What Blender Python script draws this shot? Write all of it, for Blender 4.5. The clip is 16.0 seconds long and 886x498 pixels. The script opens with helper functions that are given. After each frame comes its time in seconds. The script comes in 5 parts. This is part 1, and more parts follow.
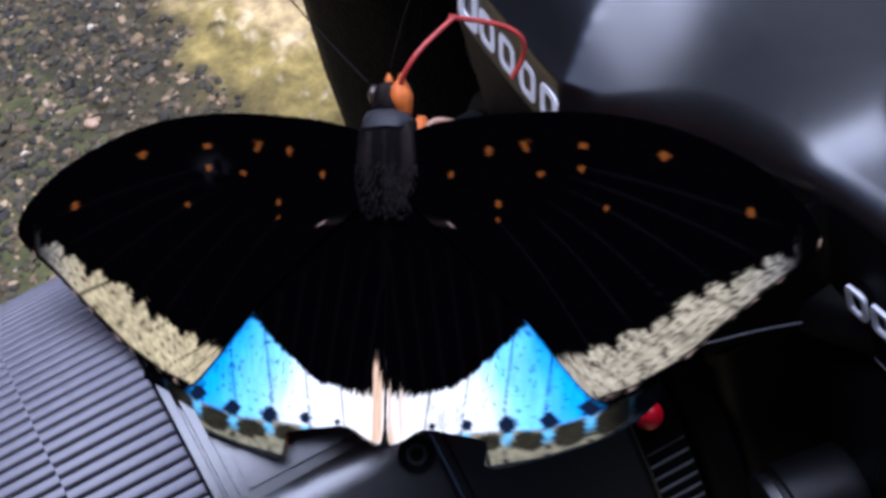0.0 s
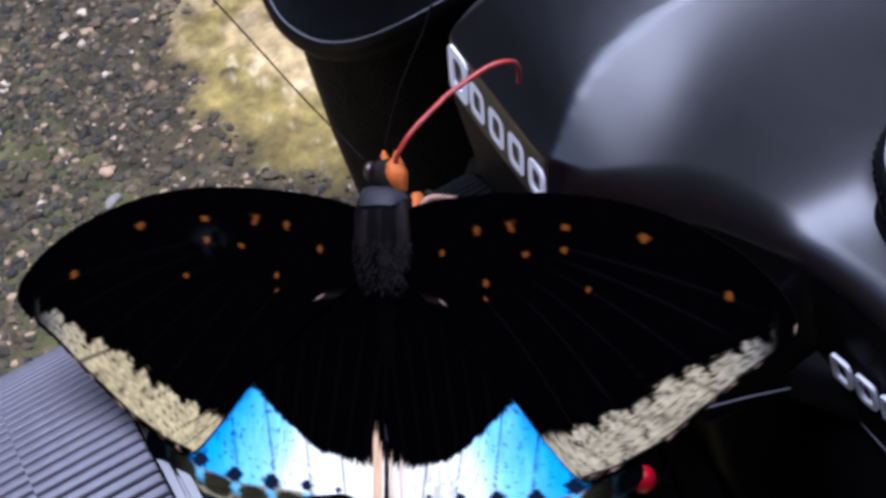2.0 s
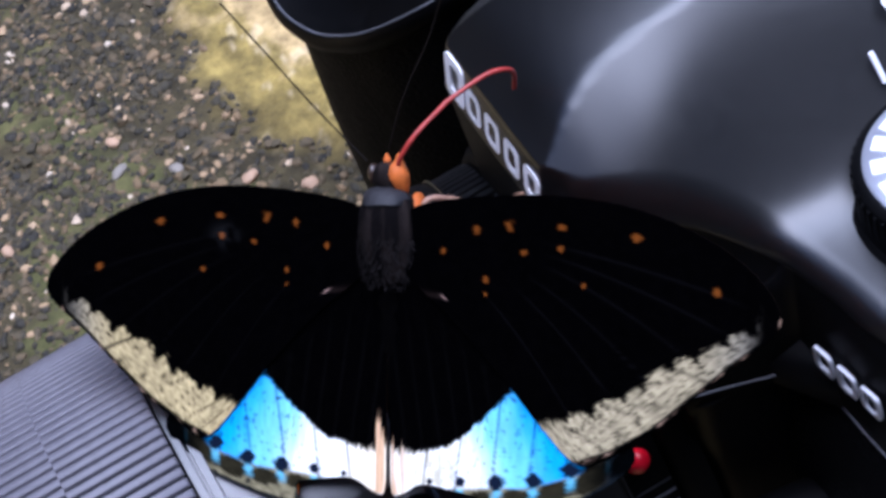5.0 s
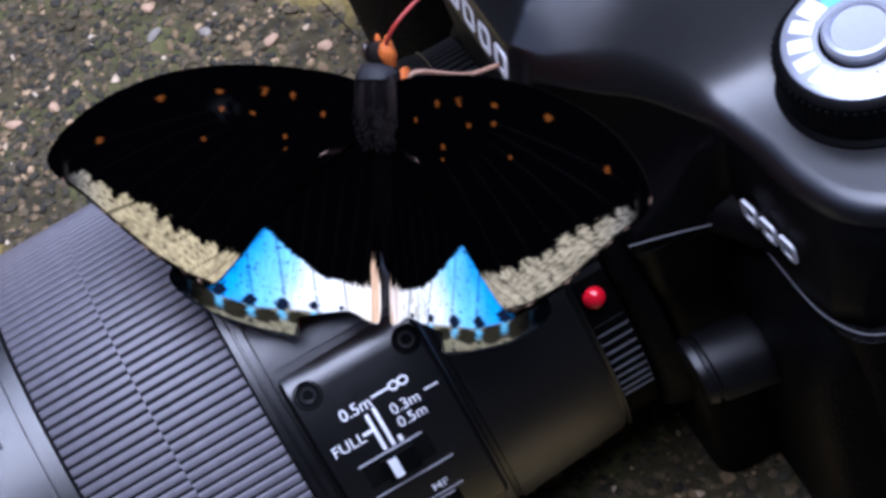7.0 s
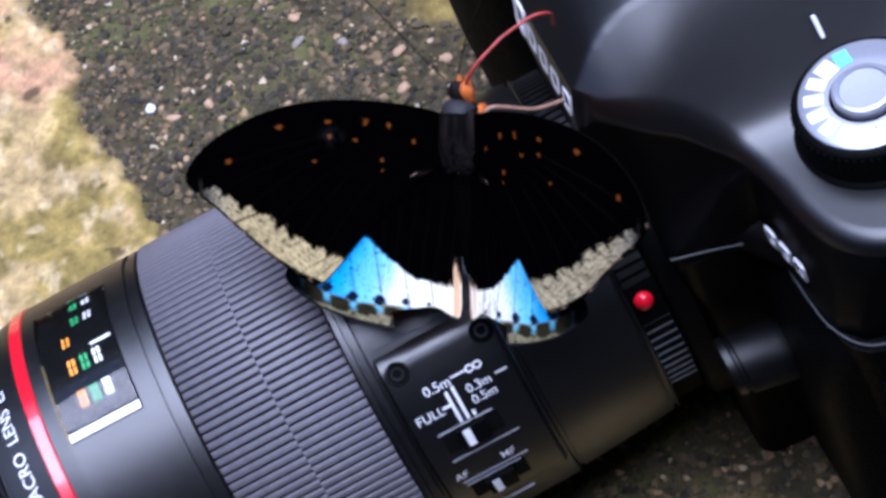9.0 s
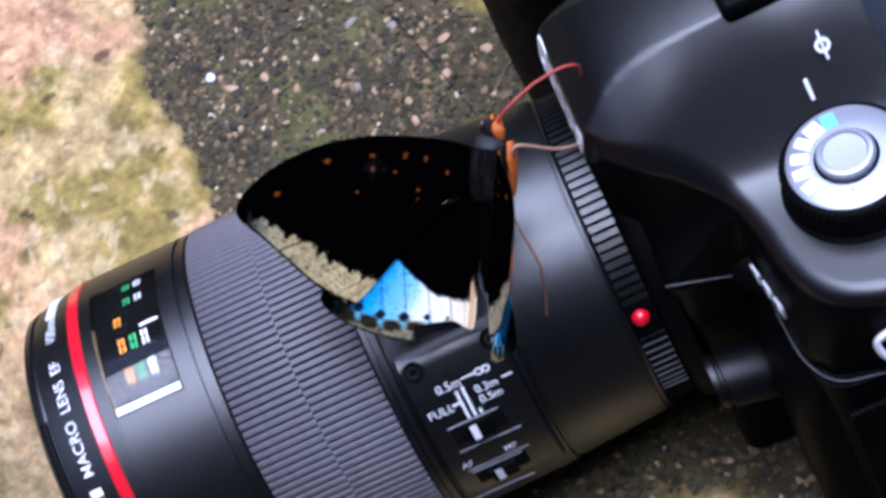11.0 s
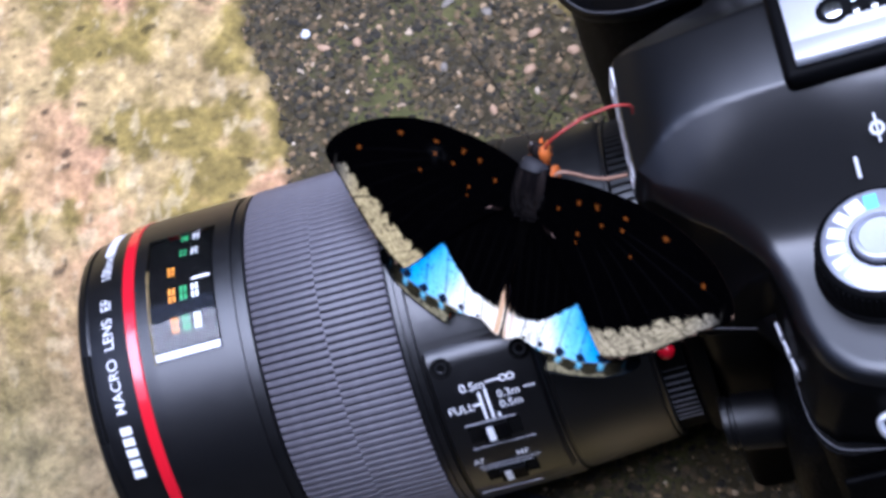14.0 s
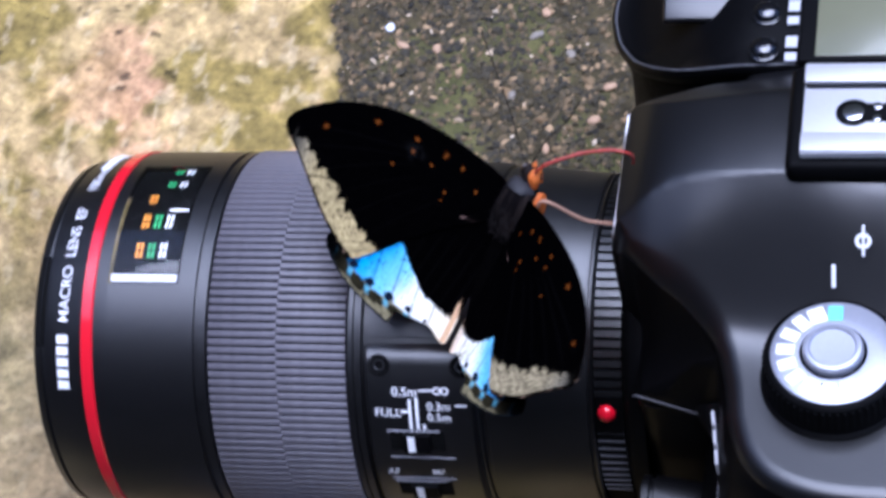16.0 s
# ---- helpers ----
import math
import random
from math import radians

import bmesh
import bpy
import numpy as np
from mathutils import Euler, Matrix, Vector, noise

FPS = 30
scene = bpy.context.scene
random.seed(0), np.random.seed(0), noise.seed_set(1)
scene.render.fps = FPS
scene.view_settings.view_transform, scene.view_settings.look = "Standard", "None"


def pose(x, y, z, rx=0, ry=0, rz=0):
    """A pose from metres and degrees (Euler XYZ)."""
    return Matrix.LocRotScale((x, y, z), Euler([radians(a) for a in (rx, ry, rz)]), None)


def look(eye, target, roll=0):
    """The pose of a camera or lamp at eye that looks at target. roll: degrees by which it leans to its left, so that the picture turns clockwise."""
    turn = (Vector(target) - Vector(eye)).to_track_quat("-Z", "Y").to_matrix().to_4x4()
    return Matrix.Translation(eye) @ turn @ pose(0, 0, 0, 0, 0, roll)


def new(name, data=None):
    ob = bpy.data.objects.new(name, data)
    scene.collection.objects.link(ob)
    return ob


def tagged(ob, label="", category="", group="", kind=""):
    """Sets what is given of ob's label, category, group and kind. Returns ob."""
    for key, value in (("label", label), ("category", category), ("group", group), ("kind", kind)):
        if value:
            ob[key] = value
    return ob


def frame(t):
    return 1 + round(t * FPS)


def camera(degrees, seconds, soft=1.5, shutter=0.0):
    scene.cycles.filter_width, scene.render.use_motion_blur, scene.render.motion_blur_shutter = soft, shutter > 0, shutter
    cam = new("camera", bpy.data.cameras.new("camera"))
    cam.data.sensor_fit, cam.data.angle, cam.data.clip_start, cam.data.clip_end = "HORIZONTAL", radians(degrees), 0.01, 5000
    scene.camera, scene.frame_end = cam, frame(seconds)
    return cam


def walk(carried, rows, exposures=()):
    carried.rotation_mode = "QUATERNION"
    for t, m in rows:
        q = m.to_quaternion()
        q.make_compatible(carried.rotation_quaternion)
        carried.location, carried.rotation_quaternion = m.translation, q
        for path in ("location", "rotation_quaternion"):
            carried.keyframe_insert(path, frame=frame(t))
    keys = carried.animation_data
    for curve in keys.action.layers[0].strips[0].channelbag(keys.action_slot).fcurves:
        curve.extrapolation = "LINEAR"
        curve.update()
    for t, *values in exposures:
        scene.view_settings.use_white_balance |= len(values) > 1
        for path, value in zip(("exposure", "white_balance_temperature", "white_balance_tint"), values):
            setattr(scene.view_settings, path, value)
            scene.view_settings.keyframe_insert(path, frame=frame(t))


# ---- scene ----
cam = camera(21.65, 16.0, soft=3.4, shutter=0.4)
PATH = [
    (0, (-0.05437, -0.19684, 0.27430), (-0.01362, 0.00979, 0.06065), -19.61),
    (0.5, (-0.04943, -0.19607, 0.27762), (-0.00986, 0.01061, 0.06380), -20.29),
    (1, (-0.04639, -0.19669, 0.27941), (-0.00941, 0.01098, 0.06609), -20.79),
    (1.5, (-0.04350, -0.19773, 0.28254), (-0.00843, 0.01049, 0.06944), -21.60),
    (2, (-0.04465, -0.19692, 0.28274), (-0.01013, 0.01119, 0.06944), -21.65),
    (2.5, (-0.04598, -0.19876, 0.28119), (-0.01252, 0.00910, 0.06747), -21.74),
    (3, (-0.04732, -0.20120, 0.28366), (-0.01311, 0.00744, 0.07083), -21.36),
    (3.2, (-0.04628, -0.20226, 0.28335), (-0.01353, 0.00631, 0.07022), -21.64),
    (5.3, (-0.04010, -0.19701, 0.30580), (-0.01522, -0.00386, 0.07759), -24.54),
    (5.5, (-0.04114, -0.20188, 0.30788), (-0.01961, -0.01136, 0.07714), -24.84),
    (6, (-0.04583, -0.21216, 0.31894), (-0.02801, -0.02017, 0.08911), -25.64),
    (6.5, (-0.04128, -0.22092, 0.32520), (-0.02772, -0.03185, 0.09268), -26.77),
    (7, (-0.03347, -0.22921, 0.33758), (-0.02199, -0.04207, 0.10339), -27.21),
    (7.5, (-0.02434, -0.24053, 0.34900), (-0.01969, -0.05466, 0.11356), -28.68),
    (8, (-0.01461, -0.24905, 0.36127), (-0.01713, -0.05850, 0.12957), -29.72),
    (8.5, (-0.00995, -0.25806, 0.37392), (-0.01556, -0.06678, 0.14287), -30.28),
    (9, (-0.01321, -0.26847, 0.38726), (-0.02665, -0.07761, 0.15619), -30.94),
    (9.2, (-0.01037, -0.27053, 0.39223), (-0.02400, -0.07986, 0.16102), -31.00),
    (11.3, (0.01616, -0.27431, 0.43831), (-0.01943, -0.09951, 0.19710), -33.27),
    (11.5, (0.01898, -0.27249, 0.44250), (-0.01920, -0.10084, 0.19944), -33.82),
    (12, (0.02478, -0.27062, 0.44956), (-0.01697, -0.10342, 0.20399), -32.78),
    (12.5, (0.02879, -0.27111, 0.45355), (-0.01671, -0.10696, 0.20660), -33.04),
    (13, (0.03148, -0.27062, 0.45597), (-0.01425, -0.10353, 0.21105), -32.43),
    (13.5, (0.03317, -0.27081, 0.45621), (-0.01081, -0.10137, 0.21258), -29.38),
    (14, (0.03099, -0.27118, 0.45336), (-0.01627, -0.09944, 0.21197), -27.62),
    (14.5, (0.03793, -0.27370, 0.44898), (-0.00932, -0.09586, 0.21205), -22.22),
    (15, (0.04646, -0.27644, 0.43994), (-0.01320, -0.09614, 0.20771), -18.74),
    (15.5, (0.05670, -0.27937, 0.43983), (-0.00511, -0.09638, 0.21028), -16.36),
    (16, (0.06927, -0.27802, 0.42547), (-0.00111, -0.09739, 0.19651), -16.06),
]
walk(cam, [(t, look(eye, target, roll)) for t, eye, target, roll in PATH], [(0, 1.14, 5000, 22), (16, 1.14, 5000, 22)])

# ---- daylight: open shade under a bright sky ----
world = bpy.data.worlds.new("sky")
scene.world = world
world.use_nodes = True
wn = world.node_tree
sky = wn.nodes.new("ShaderNodeTexSky")
sky.sky_type = "NISHITA"
sky.sun_disc = False
sky.sun_elevation = radians(80)
sky.sun_rotation = radians(187)
sky.dust_density = 2.0
wn.links.new(sky.outputs[0], wn.nodes["Background"].inputs[0])
wn.nodes["Background"].inputs[1].default_value = 0.092
sun = new("sun", bpy.data.lights.new("sun", "SUN"))
sun.data.energy = 2.65
sun.data.angle = radians(58)
sun.data.color = (1.0, 0.97, 0.93)
sun.matrix_world = look((0.13, 0.02, 0.96), (0, 0, 0))


LIFT = 43.0  # height of the lens axis above the ground, in millimetres


def V(x, y, z):
    """Millimetres from the middle of the lens mount into the world."""
    return Vector((x / 1000, y / 1000, (z + LIFT) / 1000))


# ---- materials ----
def material(name, base, rough=0.5, metal=0.0, spec=0.5, noise_scale=0.0, noise_amount=0.0, bump=0.0, bump_scale=3000.0, coat=0.0):
    m = bpy.data.materials.new(name)
    m.use_nodes = True
    n, l = m.node_tree.nodes, m.node_tree.links
    b = n["Principled BSDF"]
    b.inputs["Base Color"].default_value = (*base, 1)
    b.inputs["Roughness"].default_value = rough
    b.inputs["Metallic"].default_value = metal
    b.inputs["Specular IOR Level"].default_value = spec
    b.inputs["Coat Weight"].default_value = coat
    co = n.new("ShaderNodeTexCoord")
    if noise_amount:
        tx = n.new("ShaderNodeTexNoise")
        tx.inputs["Scale"].default_value = noise_scale
        tx.inputs["Detail"].default_value = 5
        l.new(co.outputs["Object"], tx.inputs["Vector"])
        mix = n.new("ShaderNodeMix")
        mix.data_type = "RGBA"
        mix.inputs["A"].default_value = (*[c * (1 - noise_amount) for c in base], 1)
        mix.inputs["B"].default_value = (*[min(1, c * (1 + noise_amount)) for c in base], 1)
        l.new(tx.outputs["Fac"], mix.inputs["Factor"])
        l.new(mix.outputs["Result"], b.inputs["Base Color"])
        mr = n.new("ShaderNodeMapRange")
        mr.inputs["To Min"].default_value = rough * 0.85
        mr.inputs["To Max"].default_value = min(1, rough * 1.15)
        l.new(tx.outputs["Fac"], mr.inputs["Value"])
        l.new(mr.outputs["Result"], b.inputs["Roughness"])
    if bump:
        tb = n.new("ShaderNodeTexNoise")
        tb.inputs["Scale"].default_value = bump_scale
        tb.inputs["Detail"].default_value = 3
        l.new(co.outputs["Object"], tb.inputs["Vector"])
        bp = n.new("ShaderNodeBump")
        bp.inputs["Strength"].default_value = bump
        bp.inputs["Distance"].default_value = 0.0001
        l.new(tb.outputs["Fac"], bp.inputs["Height"])
        l.new(bp.outputs["Normal"], b.inputs["Normal"])
    return m


def leather_material():
    m = material("black_leatherette", (0.0016, 0.0016, 0.0018), 0.5, spec=0.05)
    n, l = m.node_tree.nodes, m.node_tree.links
    co = n.new("ShaderNodeTexCoord")
    vo = n.new("ShaderNodeTexVoronoi")
    vo.feature = "DISTANCE_TO_EDGE"
    vo.inputs["Scale"].default_value = 900
    l.new(co.outputs["Object"], vo.inputs["Vector"])
    bp = n.new("ShaderNodeBump")
    bp.inputs["Strength"].default_value = 0.7
    bp.inputs["Distance"].default_value = 0.0004
    l.new(vo.outputs["Distance"], bp.inputs["Height"])
    l.new(bp.outputs["Normal"], n["Principled BSDF"].inputs["Normal"])
    return m


def streaked_material(name, dark, pale, rough=0.9):
    """Short fur: streaks along the body with fine bristly relief."""
    m = material(name, dark, rough, spec=0.04, bump=1.0, bump_scale=1800)
    n, l = m.node_tree.nodes, m.node_tree.links
    co, mp, tx = n.new("ShaderNodeTexCoord"), n.new("ShaderNodeMapping"), n.new("ShaderNodeTexNoise")
    mp.inputs["Scale"].default_value = (1.0, 0.16, 1.0)
    tx.inputs["Scale"].default_value = 620
    tx.inputs["Detail"].default_value = 4
    l.new(co.outputs["Object"], mp.inputs["Vector"])
    l.new(mp.outputs["Vector"], tx.inputs["Vector"])
    cr = n.new("ShaderNodeValToRGB")
    cr.color_ramp.elements[0].position, cr.color_ramp.elements[0].color = 0.42, (*dark, 1)
    cr.color_ramp.elements[1].position, cr.color_ramp.elements[1].color = 0.68, (*pale, 1)
    l.new(tx.outputs["Fac"], cr.inputs["Fac"])
    l.new(cr.outputs["Color"], n["Principled BSDF"].inputs["Base Color"])
    return m


def island_material(name, ramp, rough=0.8):
    """Each joined piece takes one colour of the ramp at random."""
    m = material(name, (0.3, 0.3, 0.3), rough)
    n, l = m.node_tree.nodes, m.node_tree.links
    ge = n.new("ShaderNodeNewGeometry")
    cr = n.new("ShaderNodeValToRGB")
    cr.color_ramp.elements[0].position, cr.color_ramp.elements[0].color = ramp[0][0], (*ramp[0][1], 1)
    cr.color_ramp.elements[1].position, cr.color_ramp.elements[1].color = ramp[1][0], (*ramp[1][1], 1)
    for pos, col in ramp[2:]:
        cr.color_ramp.elements.new(pos).color = (*col, 1)
    l.new(ge.outputs["Random Per Island"], cr.inputs["Fac"])
    tx = n.new("ShaderNodeTexNoise")
    tx.inputs["Scale"].default_value = 1200
    tx.inputs["Detail"].default_value = 4
    co = n.new("ShaderNodeTexCoord")
    l.new(co.outputs["Object"], tx.inputs["Vector"])
    mx = n.new("ShaderNodeMix")
    mx.data_type, mx.blend_type = "RGBA", "OVERLAY"
    mx.inputs["Factor"].default_value = 0.7
    l.new(cr.outputs["Color"], mx.inputs["A"])
    l.new(tx.outputs["Color"], mx.inputs["B"])
    bw = n.new("ShaderNodeRGBToBW")
    l.new(tx.outputs["Color"], bw.inputs["Color"])
    l.new(bw.outputs["Val"], mx.inputs["B"])
    l.new(mx.outputs["Result"], n["Principled BSDF"].inputs["Base Color"])
    return m


def attribute_material(name, attr, rough, bump_scale=0, bump=0.0, spec=0.3, mottle=0):
    m = material(name, (0.5, 0.5, 0.5), rough, spec=spec, bump=bump, bump_scale=bump_scale or 3000)
    n, l = m.node_tree.nodes, m.node_tree.links
    at = n.new("ShaderNodeAttribute")
    at.attribute_name = attr
    colour = at.outputs["Color"]
    if mottle:
        co = n.new("ShaderNodeTexCoord")
        for scale, low, high, detail in ((mottle, 0.62, 1.38, 8), (mottle * 0.22, 0.8, 1.2, 3)):
            tx = n.new("ShaderNodeTexNoise")
            tx.inputs["Scale"].default_value = scale
            tx.inputs["Detail"].default_value = detail
            tx.inputs["Roughness"].default_value = 0.65
            l.new(co.outputs["Object"], tx.inputs["Vector"])
            mr = n.new("ShaderNodeMapRange")
            mr.inputs["From Min"].default_value = 0.3
            mr.inputs["From Max"].default_value = 0.7
            mr.inputs["To Min"].default_value = low
            mr.inputs["To Max"].default_value = high
            l.new(tx.outputs["Fac"], mr.inputs["Value"])
            sc = n.new("ShaderNodeVectorMath")
            sc.operation = "SCALE"
            l.new(colour, sc.inputs[0])
            l.new(mr.outputs["Result"], sc.inputs["Scale"])
            colour = sc.outputs["Vector"]
    l.new(colour, n["Principled BSDF"].inputs["Base Color"])
    return m


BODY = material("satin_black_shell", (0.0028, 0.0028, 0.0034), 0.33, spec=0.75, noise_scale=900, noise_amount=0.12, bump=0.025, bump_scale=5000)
BARREL = material("satin_black_barrel", (0.0024, 0.0023, 0.0028), 0.35, spec=0.88, noise_scale=500, noise_amount=0.3, bump=0.2, bump_scale=6000)
REAR = material("faint_satin_black_barrel", (0.0020, 0.0019, 0.0023), 0.4, spec=0.42, noise_scale=500, noise_amount=0.3, bump=0.2, bump_scale=6000)
# dull black; on the top cover's front walls it carries painted shade
FRONT = material("dull_shaded_black", (0.0014, 0.0014, 0.0017), 0.45, spec=0.09, noise_scale=700, noise_amount=0.3, bump=0.2, bump_scale=6000)
MATT = material("matt_black", (0.002, 0.002, 0.0023), 0.55, spec=0.06, noise_scale=400, noise_amount=0.3)
RUBBER = material("grey_black_rubber", (0.112, 0.104, 0.117), 0.5, noise_scale=700, noise_amount=0.3, bump=0.3, bump_scale=4000)
LITRIDGE = material("lit_ridge_edge", (0.10, 0.10, 0.11), 0.45, noise_scale=700, noise_amount=0.3)
GLOSS = material("glossy_black_button", (0.004, 0.004, 0.005), 0.16, spec=0.8, coat=0.6)
GROOVE = material("groove_black", (0.002, 0.002, 0.002), 0.8, spec=0.1)
LEATHER = leather_material()
SILVER = material("brushed_silver", (0.50, 0.50, 0.52), 0.45, metal=0.45, noise_scale=2000, noise_amount=0.1)
DIAL = material("satin_silver_dial", (0.35, 0.36, 0.41), 0.38, metal=0.6, noise_scale=1500, noise_amount=0.08)
CHROME = material("chrome", (0.8, 0.8, 0.8), 0.15, metal=1.0)
PRINT = material("white_print", (0.82, 0.82, 0.84), 0.5)
GREYPRINT = material("grey_print", (0.45, 0.45, 0.48), 0.5)
EDGE = material("pale_edge_grey", (0.12, 0.12, 0.13), 0.35)
ORANGE = material("orange_print", (0.8, 0.30, 0.02), 0.5)
GREEN = material("green_print", (0.05, 0.38, 0.12), 0.5)
CYAN = material("cyan_print", (0.16, 0.56, 0.66), 0.5)
RED = material("red_ring_paint", (0.62, 0.008, 0.02), 0.17, spec=0.7, coat=0.8)
DOT = material("red_index_plastic", (0.75, 0.004, 0.02), 0.25, coat=0.5)
LCD = material("olive_grey_display", (0.14, 0.14, 0.085), 0.2, coat=0.3, noise_scale=60, noise_amount=0.1)
ANTLER = material("dark_antenna", (0.008, 0.006, 0.005), 0.7, spec=0.1)
TONGUE = material("red_proboscis", (0.33, 0.032, 0.022), 0.4, noise_scale=800, noise_amount=0.4)
LEG = material("tan_leg", (0.30, 0.17, 0.11), 0.5, noise_scale=900, noise_amount=0.5)
FUR = streaked_material("dark_brown_fur", (0.0028, 0.0022, 0.0024), (0.018, 0.0135, 0.012))
DUSK = material("black_abdomen_scales", (0.0010, 0.0009, 0.0010), 0.9, spec=0.0, noise_scale=900, noise_amount=0.6)
HAIR = material("grey_brown_hair", (0.0075, 0.0062, 0.006), 0.8, spec=0.05, noise_scale=300, noise_amount=0.6)
FACE = material("orange_face_fur", (0.52, 0.12, 0.01), 0.7, noise_scale=900, noise_amount=0.6, bump=1.0, bump_scale=2000)
COLLAR = material("grey_blue_collar", (0.009, 0.008, 0.010), 0.7, noise_scale=700, noise_amount=0.5, bump=0.8, bump_scale=1800)
EYE = material("dark_compound_eye", (0.03, 0.018, 0.012), 0.2)
WING = attribute_material("wing_scales", "pattern", 0.8, 2600, 0.35, 0.0)
UNDER = material("orange_wing_underside", (1.0, 0.17, 0.002), 0.7, spec=0.05, noise_scale=250, noise_amount=0.3, bump=0.3, bump_scale=1500)
STRAP = material("navy_black_webbing", (0.008, 0.010, 0.018), 0.65, noise_scale=900, noise_amount=0.4)
STRAPTHREAD = material("navy_thread", (0.018, 0.024, 0.045), 0.6)

glass = bpy.data.materials.new("window_glass")
glass.use_nodes = True
gb = glass.node_tree.nodes["Principled BSDF"]
gb.inputs["Transmission Weight"].default_value = 1.0
gb.inputs["Roughness"].default_value = 0.03
gb.inputs["IOR"].default_value = 1.35


# ---- mesh helpers ----
def part(name, bm, mat, parent=None, label="", angle=35, kind="", origin=None):
    """Links a bmesh, in world metres, as one mesh object under a thing."""
    me = bpy.data.meshes.new(name)
    bmesh.ops.recalc_face_normals(bm, faces=bm.faces[:])
    if origin is not None:
        bmesh.ops.translate(bm, verts=bm.verts[:], vec=-Vector(origin))
    bm.to_mesh(me)
    bm.free()
    return mesh_part(name, me, mat, parent, label, angle, kind, origin)


def mesh_part(name, me, mat, parent=None, label="", angle=35, kind="", origin=None):
    for m in mat if isinstance(mat, (list, tuple)) else [mat]:
        me.materials.append(m)
    me.polygons.foreach_set("use_smooth", [True] * len(me.polygons))
    me.set_sharp_from_angle(angle=radians(angle))
    ob = new(name, me)
    if origin is not None:
        ob.location = origin
    if parent is not None:
        ob.parent = parent
        up = parent
        base = Vector((0, 0, 0))
        while up is not None:
            base += up.location
            up = up.parent
        ob.location = Vector(ob.location) - base
    return tagged(ob, label=label, kind=kind)


def thing(name, at, label, category, group="", kind=""):
    ob = new(name)
    ob.empty_display_size = 0.01
    ob.location = at
    return tagged(ob, label, category, group, kind)


def ring_point(x, r, th):
    """th: degrees from the top of the lens towards the side with the dial."""
    a = radians(th)
    return V(x, -r * math.sin(a), r * math.cos(a))


def revolve(profile, n=144, th0=0.0, th1=360.0):
    """A surface round the lens axis. profile: (x, radius) in millimetres."""
    bm = bmesh.new()
    full = abs(th1 - th0 - 360) < 1e-6
    cols = n if full else n + 1
    grid = [[bm.verts.new(ring_point(x, r, th0 + (th1 - th0) * i / n)) for i in range(cols)] for x, r in profile]
    for a, b in zip(grid, grid[1:]):
        for i in range(n):
            j = (i + 1) % cols
            bm.faces.new((a[i], a[j], b[j], b[i]))
    return bm


def patch(x0, x1, th0, th1, r, thick, nx=2, nt=8, bm=None):
    """A curved plate on the barrel, from radius r - thick to r."""
    bm = bm or bmesh.new()
    layers = []
    for rad in (r, r - thick):
        layers.append([[bm.verts.new(ring_point(x0 + (x1 - x0) * i / nx, rad, th0 + (th1 - th0) * k / nt)) for k in range(nt + 1)] for i in range(nx + 1)])
    for lay in layers:
        for i in range(nx):
            for k in range(nt):
                bm.faces.new((lay[i][k], lay[i + 1][k], lay[i + 1][k + 1], lay[i][k + 1]))
    o, q = layers
    for i in range(nx):
        for k in (0, nt):
            bm.faces.new((o[i][k], o[i + 1][k], q[i + 1][k], q[i][k]))
    for k in range(nt):
        for i in (0, nx):
            bm.faces.new((o[i][k], o[i][k + 1], q[i][k + 1], q[i][k]))
    return bm


def loft(loops, caps=True, bm=None):
    """Skin over closed loops of equal length, given in millimetres."""
    bm = bm or bmesh.new()
    rings = [[bm.verts.new(V(*p)) for p in lp] for lp in loops]
    n = len(rings[0])
    for a, b in zip(rings, rings[1:]):
        for i in range(n):
            j = (i + 1) % n
            bm.faces.new((a[i], a[j], b[j], b[i]))
    if caps:
        bm.faces.new(rings[0][::-1])
        bm.faces.new(rings[-1])
    return bm


def round_poly(pts, radius, seg=5):
    """Rounds the corners of a plane polygon; radius: one number or one a corner."""
    out, n = [], len(pts)
    for i, p in enumerate(pts):
        r = radius[i] if isinstance(radius, (list, tuple)) else radius
        p, a, b = Vector(p), Vector(pts[i - 1]), Vector(pts[(i + 1) % n])
        da, db = (a - p), (b - p)
        k = min(r, da.length * 0.49, db.length * 0.49)
        s, e = p + da.normalized() * k, p + db.normalized() * k
        for j in range(seg + 1):
            t = j / seg
            out.append(((1 - t) ** 2 * s + 2 * t * (1 - t) * p + t * t * e))
    return out


def inset_poly(pts, d):
    """Moves each point of a rounded outline inwards by d along its normal."""
    n, out = len(pts), []
    for i, p in enumerate(pts):
        t = (pts[(i + 1) % n] - pts[i - 1])
        t.normalize()
        out.append(p + Vector((-t.y, t.x)) * d)
    return out


def slab(outline, levels):
    """A block with an outline in x and y (counter-clockwise) and (z, inset) levels."""
    loops = []
    for z, d in levels:
        loops.append([(p.x, p.y, z) for p in inset_poly(outline, d)])
    return loft(loops)


def box(cx, cy, cz, sx, sy, sz, bevel=0.4, seg=2, turn=None):
    bm = bmesh.new()
    bmesh.ops.create_cube(bm, size=1)
    bmesh.ops.scale(bm, vec=(sx / 1000, sy / 1000, sz / 1000), verts=bm.verts[:])
    if bevel:
        bmesh.ops.bevel(bm, geom=bm.edges[:], offset=bevel / 1000, segments=seg, profile=0.5, affect="EDGES")
    if turn is not None:
        bmesh.ops.rotate(bm, verts=bm.verts[:], cent=(0, 0, 0), matrix=turn)
    bmesh.ops.translate(bm, verts=bm.verts[:], vec=V(cx, cy, cz))
    return bm


